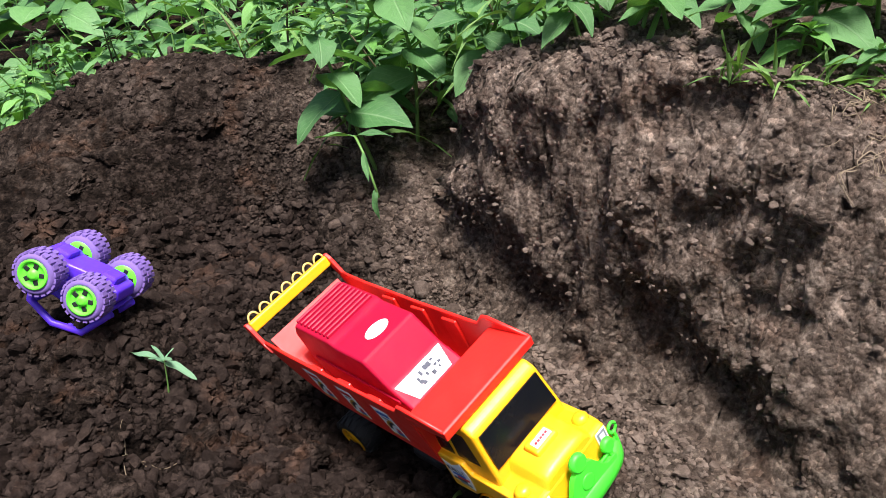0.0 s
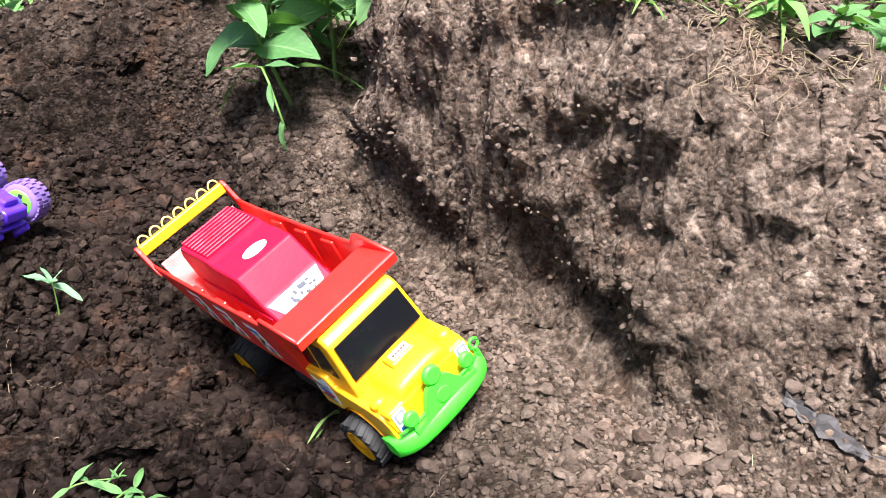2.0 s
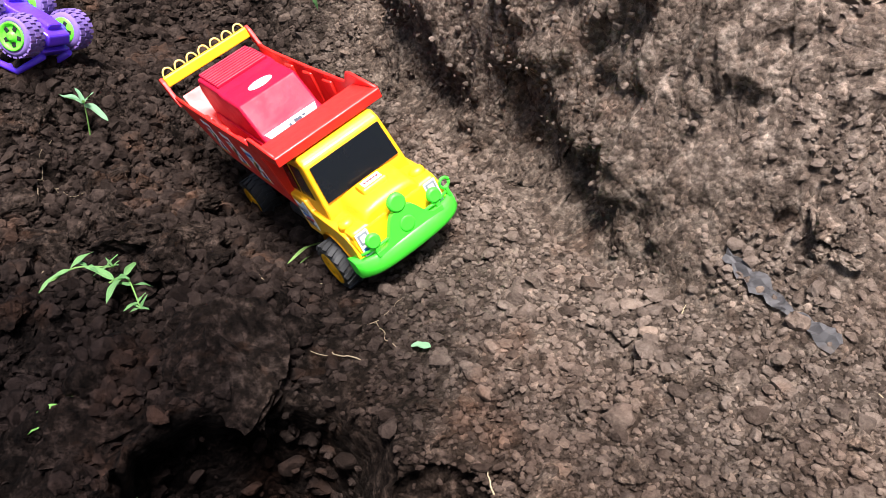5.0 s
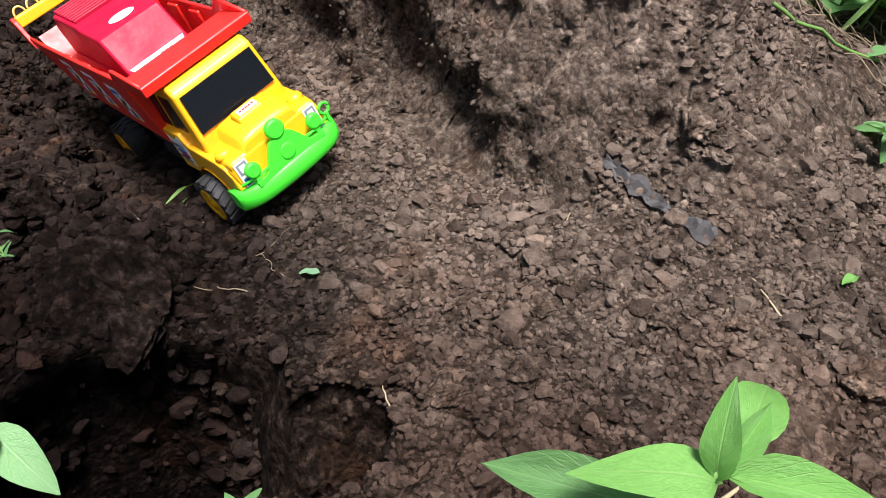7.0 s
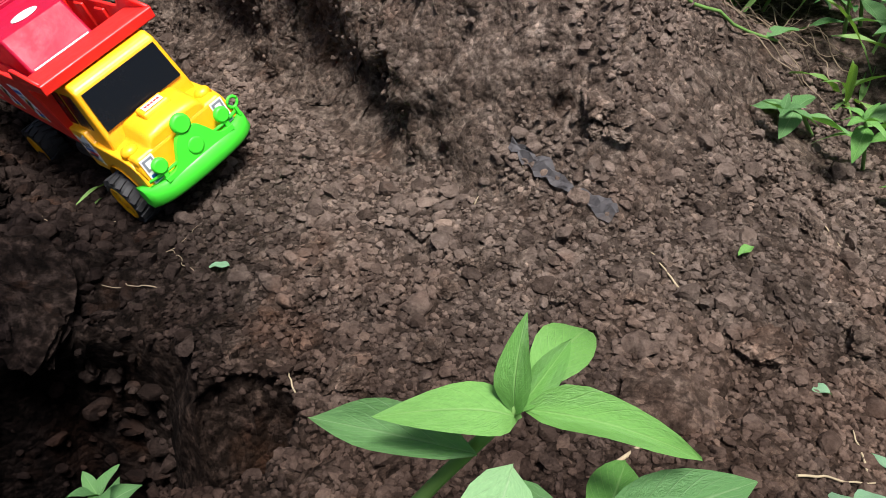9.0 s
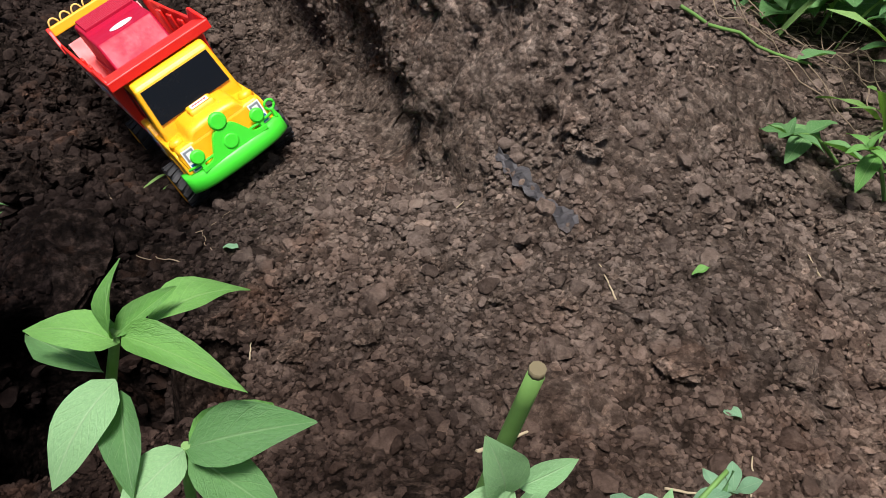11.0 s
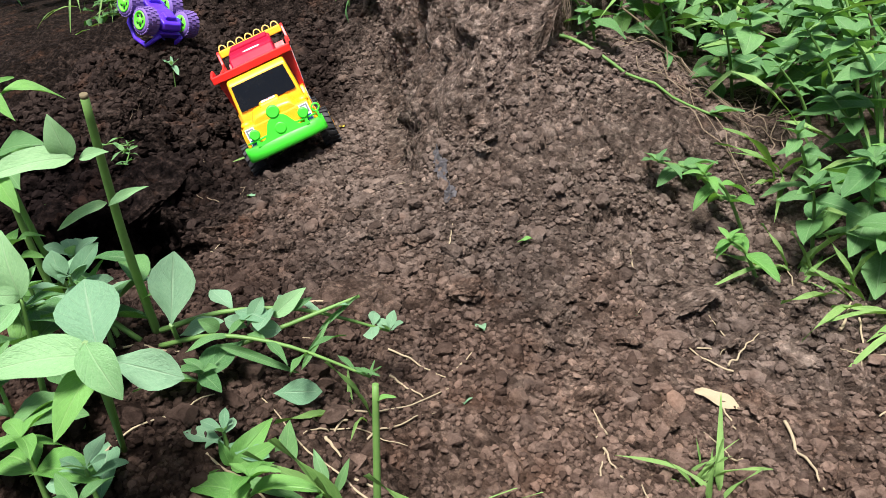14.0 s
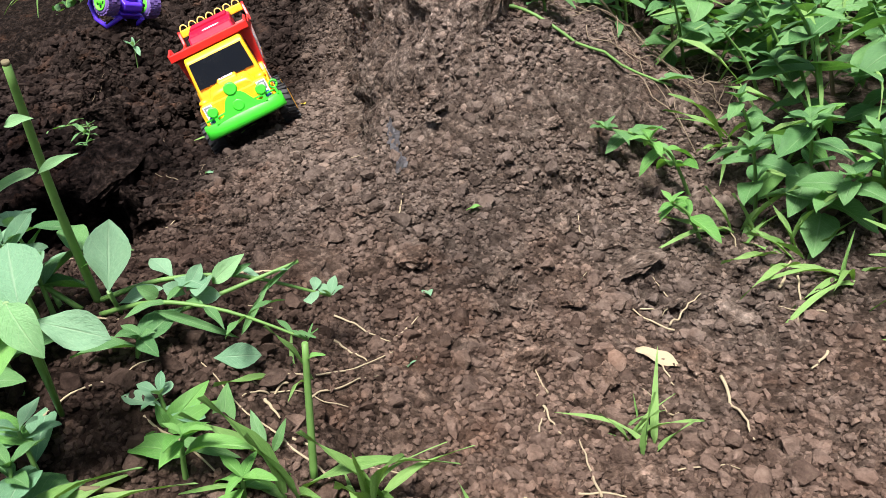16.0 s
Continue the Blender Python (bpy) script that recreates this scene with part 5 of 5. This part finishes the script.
placed_weed("small weed with upright oval leaves in dark soil", 0.445, -0.005, (0.445, -0.003, 0.024), 0.0015, [
    (OVATE, (0.445, -0.003, 0.024), (0.442, 0.013, 0.048), (0.6, -0.5, 0.6), 0.9),
    (PALE, (0.471, 0.002, 0.018), (0.462, 0.007, 0.038), (0.6, -0.5, 0.6), 0.8),
    (OVATE, (0.476, 0.003, 0.015), (0.479, 0.016, 0.03), (0.6, -0.5, 0.6), 0.5),
])
placed_weed("sprawling weed with small grey-green leaves on long runners", 0.361, 0.007, (0.438, 0.097, 0.084), 0.0022, [
    (OVATE, (0.379, 0.031, 0.085), (0.373, 0.023, 0.096), (0.6, -0.5, 0.6), 1.3),
    (SPOON, (0.39, 0.044, 0.083), (0.396, 0.056, 0.098), (0.6, -0.5, 0.6), 1.1),
    (SPOON, (0.39, 0.043, 0.082), (0.383, 0.034, 0.092), (0.6, -0.5, 0.6), 1.1),
    (SPOON, (0.392, 0.044, 0.081), (0.408, 0.054, 0.078), (0.6, -0.5, 0.6), 1.2),
    (PALE, (0.4, 0.057, 0.084), (0.414, 0.076, 0.097), (0.6, -0.5, 0.6), 0.9),
    (OVATE, (0.406, 0.064, 0.085), (0.418, 0.076, 0.091), (0.6, -0.5, 0.6), 0.7),
    (SPOON, (0.417, 0.028, 0.05), (0.44, 0.045, 0.046), (0.6, -0.5, 0.6), 0.9),
    (LANCE, (0.387, 0.02, 0.083), (0.428, 0.042, 0.058), (0.6, -0.5, 0.6), 0.5),
    (LANCE, (0.419, 0.052, 0.052), (0.429, 0.076, 0.077), (0.6, -0.5, 0.6), 0.5),
    (LANCE, (0.422, 0.071, 0.07), (0.44, 0.095, 0.087), (0.6, -0.5, 0.6), 0.45),
])
stalk = tagged(new("bare_stalk"), "upright pale green cut stalk with one small leaf", "weed")
stalk.matrix_basis = Matrix.Translation(foot(0.503, 0.002))
line = reach(0.503, 0.002, (0.508, 0.016, 0.088))
part("stem", tube([bend(line, k / 6) for k in range(7)], [0.0023, 0.0023, 0.0022, 0.0021, 0.002, 0.0019, 0.0018], 8), STEM, stalk)
set_leaf(stalk, YOUNG, bend(line, 0.85), -1.2, 0.4, 0.012, r=r)
for k, (x, y, n, ln) in enumerate(((0.50, -0.01, 6, 0.085), (0.535, 0.01, 7, 0.075), (0.56, -0.02, 5, 0.06), (0.635, 0.165, 6, 0.045), (0.645, 0.15, 6, 0.05), (0.45, 0.06, 4, 0.07), (0.60, 0.02, 5, 0.05), (0.40, -0.12, 7, 0.09), (0.80, 0.28, 6, 0.06))):
    tuft(foot(x, y), n, ln, 80 + k)

# weeds spilling over the verge by the trodden strip
for k, (x, y, ln, s, ms, n) in enumerate(((0.57, 0.49, (-0.05, -0.04, 0.05), 0.045, OVATE, 3), (0.60, 0.45, (-0.03, -0.03, 0.07), 0.045, YOUNG, 3), (0.625, 0.385, (-0.02, -0.02, 0.045), 0.04, YOUNG, 2), (0.66, 0.43, (0.0, -0.03, 0.08), 0.05, OVATE, 3),
                                          (0.70, 0.45, (0.0, -0.04, 0.10), 0.055, OVATE, 4), (0.76, 0.43, (-0.01, -0.04, 0.10), 0.06, OVATE, 4), (0.70, 0.53, (-0.03, -0.04, 0.13), 0.06, BROAD, 4), (0.82, 0.40, (-0.02, -0.03, 0.07), 0.05, OVATE, 3))):
    herb("verge_weed", "fresh green weed sprawling over the edge of bare soil", "weed", foot(x, y), [(0, 0, 0), (ln[0] * 0.5, ln[1] * 0.4, ln[2] * 0.7), ln], 0.002, ms, n, s, 100 + k, "weeds along the bank", lift=0.2, start=0.25)
for k, (x, y, n, ln) in enumerate(((0.655, 0.40, 9, 0.075), (0.70, 0.385, 10, 0.08), (0.745, 0.37, 9, 0.07), (0.62, 0.53, 8, 0.09), (0.80, 0.36, 9, 0.08), (0.27, 0.60, 9, 0.05), (0.30, 0.585, 9, 0.045), (0.205, 0.628, 11, 0.055), (0.238, 0.612, 11, 0.05), (0.33, 0.60, 8, 0.05))):
    tuft(foot(x, y), n, ln, 120 + k, "tuft of arching grass blades at the verge", 1.2)
for k, (x, y, ln, s) in enumerate(((0.30, 0.612, (0.0, -0.02, 0.03), 0.034), (0.335, 0.59, (-0.01, -0.02, 0.03), 0.034), (0.365, 0.575, (0.0, -0.02, 0.025), 0.036), (0.40, 0.585, (0.0, -0.03, 0.05), 0.04), (0.26, 0.64, (0.0, -0.02, 0.03), 0.034), (0.42, 0.56, (0.0, -0.02, 0.04), 0.04))):
    herb("crest_weed", "low green weed among bare roots on the crest", "weed", foot(x, y), [(0, 0, 0), (ln[0] * 0.5, ln[1] * 0.4, ln[2] * 0.7), ln], 0.0017, (OVATE, YOUNG, BROAD)[k % 3], 3, s, 170 + k, "weeds along the bank", lift=0.15, start=0.2)
st = tagged(new("fallen_stalk"), "long pale green stalk lying over the bare bank", "stalk")
line = [(0.399, 0.515, 0), (0.415, 0.527, 0), (0.449, 0.526, 0), (0.478, 0.534, 0), (0.515, 0.546, 0), (0.553, 0.554, 0)]
pts = [bend(line, k / 12) for k in range(13)]
pts = [(q.x, q.y, float(ground_z(q.x, q.y)) + 0.006) for q in pts]
part("stem", tube(pts, [0.0020 - 0.00006 * k for k in range(13)], 7), STEM, st)
set_leaf(st, LANCE, pts[1], 1.2, 0.3, 0.05, r=r)
set_leaf(st, OVATE, pts[11], -1.3, 0.1, 0.035, r=r)

# ---- litter ----
def fallen(name, label, mat, x, y, size, ratio, az, up=0.002):
    o = tagged(new(name, leaf_mesh(name, ratio, 0.9, mat, 0.3, 0.3, 0.05, int(x * 1000) % 97)), label, "leaf")
    o.matrix_basis = Matrix.Translation((x, y, float(ground_z(x, y)) + up + 0.003)) @ Matrix.Rotation(az, 4, "Z") @ Matrix.Rotation(0.1, 4, "Y") @ Matrix.Scale(size, 4)
    return o


fallen("yellow_petal", "tiny fallen yellow petal on brown soil", YELLOWLEAF, 0.034, 0.594, 0.013, 0.6, 1.0)
fallen("fallen_leaf", "small green leaf fallen on bare soil", BLUE, 0.463, 0.202, 0.018, 0.5, 0.8)
fallen("fallen_leaf", "small green leaf fallen on bare soil", BLUE, 0.086, 0.357, 0.018, 0.5, 1.3)
fallen("fallen_leaf", "small green leaf fallen on bare soil", BLUE, 0.553, 0.289, 0.016, 0.6, 1.6)
fallen("fallen_leaf", "small green leaf fallen on bare soil", BRIGHT, 0.453, 0.316, 0.014, 0.6, 2.0)
fallen("fallen_leaf", "small withered grey-green leaf on the soil", BLUE, 0.485, 0.13, 0.02, 0.5, 0.4)
fallen("dry_leaf", "crumpled dry straw-coloured leaf on bare soil", DRY, 0.612, 0.24, 0.036, 0.4, 4.6)
film_ = bmesh.new()
rows_ = []
crease = random.Random(9)
for k in range(23):
    u = k / 22
    x, y = 0.299 + 0.062 * u, 0.416 - 0.079 * u
    half = 0.0030 + 0.0035 * math.sin(5 * u) ** 2 * crease.uniform(0.5, 1.2)
    for_row = []
    for j in range(4):
        v = (j / 1.5 - 1.0) * half + crease.uniform(-0.0012, 0.0012)
        px, py = x + v * 0.79, y + v * 0.61
        for_row.append(film_.verts.new((px, py, float(ground_z(px, py)) + 0.0032 + crease.uniform(-0.0012, 0.0032))))
    rows_.append(for_row)
for a, b in zip(rows_, rows_[1:]):
    for j in range(3):
        film_.faces.new((a[j], a[j + 1], b[j + 1], b[j]))
bmesh.ops.solidify(film_, geom=film_.faces[:], thickness=0.0006)
me = bpy.data.meshes.new("plastic_scrap")
film_.to_mesh(me)
film_.free()
me.materials.append(SHEET)
tagged(new("plastic_scrap", me), "crumpled grey plastic scrap half buried in the soil", "litter")


def twig(name, label, x, y, length, az, thick, mat, seed, wig=0.15):
    rr = random.Random(seed)
    pts = []
    for k in range(9):
        u = k / 8 - 0.5
        px = x + math.cos(az) * u * length + rr.uniform(-wig, wig) * length * 0.3
        py = y + math.sin(az) * u * length + rr.uniform(-wig, wig) * length * 0.3
        pts.append((px, py, float(ground_z(px, py)) + thick + 0.0015))
    pts = [bend(pts, k / 20) for k in range(21)]
    me = bpy.data.meshes.new(name)
    bm = tube(pts, [thick * (1 - 0.5 * k / 20) for k in range(21)], 6)
    bm.to_mesh(me)
    bm.free()
    me.materials.append(mat)
    return tagged(new(name, me), label, "twig")


rr = random.Random(5)
for k in range(10):
    twig("dry_twig", "thin pale dry twig lying on soil", rr.uniform(0.42, 0.72), rr.uniform(0.05, 0.36), rr.uniform(0.025, 0.06), rr.uniform(0, 3.1), rr.uniform(0.0005, 0.0010), DRY, 200 + k, 0.08)
twig("dry_twig", "thin pale dry twig lying on soil", 0.335, 0.155, 0.045, 0.7, 0.0014, DRY, 231, 0.03)
twig("stick", "short brown stick lying among the weeds", 0.40, -0.09, 0.09, 0.6, 0.003, BROWNSTEM, 232, 0.04)
for k in range(9):
    twig("root_thread", "pale root thread lying on dark clods", rr.uniform(-0.36, -0.1), rr.uniform(0.36, 0.62), rr.uniform(0.03, 0.08), rr.uniform(0, 3.1), 0.0005, ROOT, 240 + k, 0.14)
for k in range(12):
    twig("root_thread", "pale root thread lying on dark clods", rr.uniform(-0.2, 0.05), rr.uniform(0.31, 0.46), rr.uniform(0.02, 0.06), rr.uniform(0, 3.1), rr.uniform(0.0003, 0.0006), ROOT, 400 + k, 0.2)
for k in range(16):
    twig("dry_twig", "short broken bit of dry straw on the soil", rr.uniform(0.12, 0.75), rr.uniform(0.08, 0.42), rr.uniform(0.012, 0.035), rr.uniform(0, 3.1), rr.uniform(0.0004, 0.0009), DRY, 430 + k, 0.06)
for k in range(8):
    twig("straw", "withered straw lying among the green weeds", rr.uniform(0.33, 0.55), rr.uniform(-0.1, 0.1), rr.uniform(0.04, 0.1), rr.uniform(0, 3.1), 0.0008, DRY, 260 + k, 0.09)
for k, (x, y, length, az, thick) in enumerate(((0.633, 0.301, 0.046, 1.24, 0.0009), (0.696, 0.359, 0.032, 1.48, 0.0014), (0.710, 0.335, 0.050, -1.39, 0.0010), (0.692, 0.205, 0.067, -1.07, 0.0013), (0.582, 0.146, 0.033, -0.74, 0.0010), (0.613, 0.291, 0.025, 0.45, 0.0007), (0.448, 0.117, 0.028, -0.04, 0.0009), (0.458, 0.026, 0.014, -0.30, 0.0012), (0.734, 0.266, 0.020, -1.99, 0.0012), (0.447, 0.035, 0.032, -1.79, 0.0009), (0.637, 0.228, 0.031, -0.83, 0.0009))):
    twig("straw", "pale broken straw lying on trodden soil", x, y, length, az, thick, DRY, 600 + k, 0.10)
# roots that hang from the bank
mat_roots = tagged(new("root_tangle"), "tangle of thin pale roots hanging from the bank's edge", "roots")
for k in range(34):
    x0, y0 = 0.285 + rr.uniform(-0.012, 0.05), 0.575 + rr.uniform(-0.03, 0.03)
    z0 = float(ground_z(x0, y0)) + 0.004
    pts = [(x0, y0, z0)]
    for j in range(6):
        a = pts[-1]
        nx_, ny_ = a[0] + rr.uniform(-0.014, 0.012), a[1] - rr.uniform(-0.004, 0.012)
        pts.append((nx_, ny_, max(float(ground_z(nx_, ny_)) + 0.003, a[2] - rr.uniform(-0.002, 0.014))))
    part("root", tube([bend(pts, j / 14) for j in range(15)], rr.uniform(0.00028, 0.0006), 5), ROOT, mat_roots)
crest = tagged(new("root_tangle"), "matted brown rootlets bared along the crest of the bank", "roots")
for k in range(30):
    x0, y0 = 0.345 + rr.uniform(-0.03, 0.06), 0.56 + rr.uniform(-0.03, 0.03)
    pts = [(x0, y0, float(ground_z(x0, y0)) + 0.003)]
    for j in range(5):
        a = pts[-1]
        nx_, ny_ = a[0] + rr.uniform(-0.014, 0.016), a[1] - rr.uniform(-0.006, 0.012)
        pts.append((nx_, ny_, float(ground_z(nx_, ny_)) + rr.uniform(0.002, 0.008)))
    part("root", tube([bend(pts, j / 12) for j in range(13)], rr.uniform(0.0003, 0.0006), 5), ROOT if k % 2 else BROWNSTEM, crest)
tang = tagged(new("root_tangle"), "tangle of dry roots and straw under the verge weeds", "roots")
for k in range(40):
    x0, y0 = rr.uniform(0.45, 0.60), rr.uniform(0.54, 0.66)
    az = rr.uniform(0, 6.28)
    pts = []
    for j in range(6):
        px, py = x0 + 0.012 * j * math.cos(az) + rr.uniform(-0.006, 0.006), y0 + 0.012 * j * math.sin(az) + rr.uniform(-0.006, 0.006)
        pts.append((px, py, float(ground_z(px, py)) + 0.004 + rr.uniform(0, 0.012)))
    part("root", tube([bend(pts, j / 12) for j in range(13)], rr.uniform(0.0003, 0.0007), 5), ROOT, tang)


# ---- single stones and clods ----
def clod(x, y, s, seed, flat=0.75, label="rough brown clod of earth on the soil"):
    g = np.random.default_rng(seed)
    v, f = ico(4)
    o = g.normal(size=3) * 9
    for _ in range(9):
        d = g.normal(size=3)
        d /= np.linalg.norm(d)
        v = v - np.maximum(v @ d - g.uniform(0.45, 0.8), 0)[:, None] * d
    nn = np.array([noise.fractal(Vector(q * 2.6 + o), 0.55, 2.1, 6) for q in v])
    p = v * (1 + 0.26 * nn)[:, None] * g.uniform(0.75, 1.25, 3) * s
    p[:, 2] *= flat
    me = mesh_object("earth_clod", p.tolist(), f.tolist(), LUMP, False)
    ob = new("earth_clod", me)
    ob.matrix_basis = pose(x, y, float(ground_z(x, y)) + s * flat * 0.2, g.uniform(-20, 20), g.uniform(-20, 20), g.uniform(0, 360))
    return tagged(ob, label, "clod", "clods of earth")


for k, (x, y, s) in enumerate(((0.358, 0.400, 0.012), (0.372, 0.388, 0.010), (0.262, 0.322, 0.010), (0.092, 0.303, 0.009), (0.312, 0.276, 0.010), (0.519, 0.34, 0.012), (0.43, 0.235, 0.018), (0.549, 0.185, 0.016), (0.60, 0.20, 0.017),
                               (0.486, 0.095, 0.011), (-0.269, 0.642, 0.012), (-0.255, 0.585, 0.018), (-0.196, 0.612, 0.012), (-0.29, 0.60, 0.013), (-0.14, 0.475, 0.024), (-0.17, 0.50, 0.02), (0.23, 0.245, 0.014), (0.18, 0.235, 0.016),
                               (0.52, 0.24, 0.012), (0.36, 0.27, 0.011), (0.66, 0.25, 0.014), (0.24, 0.30, 0.012), (0.15, 0.34, 0.009), (-0.06, 0.44, 0.012), (-0.3, 0.43, 0.02), (-0.26, 0.36, 0.022), (-0.22, 0.33, 0.02), (-0.34, 0.5, 0.018))):
    clod(x, y, s, 300 + k)
clod(-0.052, 0.322, 0.05, 341, 0.5, "large slab-like clod of dark earth overhanging the hole")
clod(-0.10, 0.345, 0.032, 342, 0.6)
clod(-0.15, 0.27, 0.036, 343, 0.55)
clod(-0.20, 0.46, 0.034, 344, 0.6)
clod(-0.30, 0.47, 0.04, 345, 0.5)
clod(0.359, 0.178, 0.038, 346, 0.16, "smooth grey-brown slab of packed mud in the soil")
clod(0.579, 0.335, 0.026, 347, 0.2, "smooth grey-brown slab of packed mud in the soil")
for k, (x, y, s) in enumerate(((0.658, 0.247, 0.014), (0.546, 0.401, 0.013), (0.514, 0.360, 0.012), (0.537, 0.215, 0.012), (0.546, 0.287, 0.012), (0.465, 0.447, 0.010), (0.361, 0.413, 0.014), (0.375, 0.397, 0.011), (0.104, 0.271, 0.014), (0.122, 0.303, 0.009), (0.291, 0.313, 0.011), (0.184, 0.230, 0.014))):
    clod(x, y, s, 360 + k, 0.65)
lump = random.Random(77)
for k in range(46):
    clod(lump.uniform(-0.46, -0.10), lump.uniform(0.32, 0.66), 0.010 + 0.016 * lump.random() ** 2, 420 + k, 0.8, "dark moist clod of earth on the dug soil")
for k in range(16):
    clod(lump.uniform(-0.6, -0.15), lump.uniform(0.85, 1.2), 0.010 + 0.018 * lump.random() ** 2, 480 + k, 0.7, "dark moist clod of earth on the slope")
for k in range(18):
    clod(lump.uniform(0.45, 0.72), lump.uniform(0.10, 0.35), 0.007 + 0.010 * lump.random() ** 2, 510 + k, 0.6, "brown clod of earth on the trodden soil")
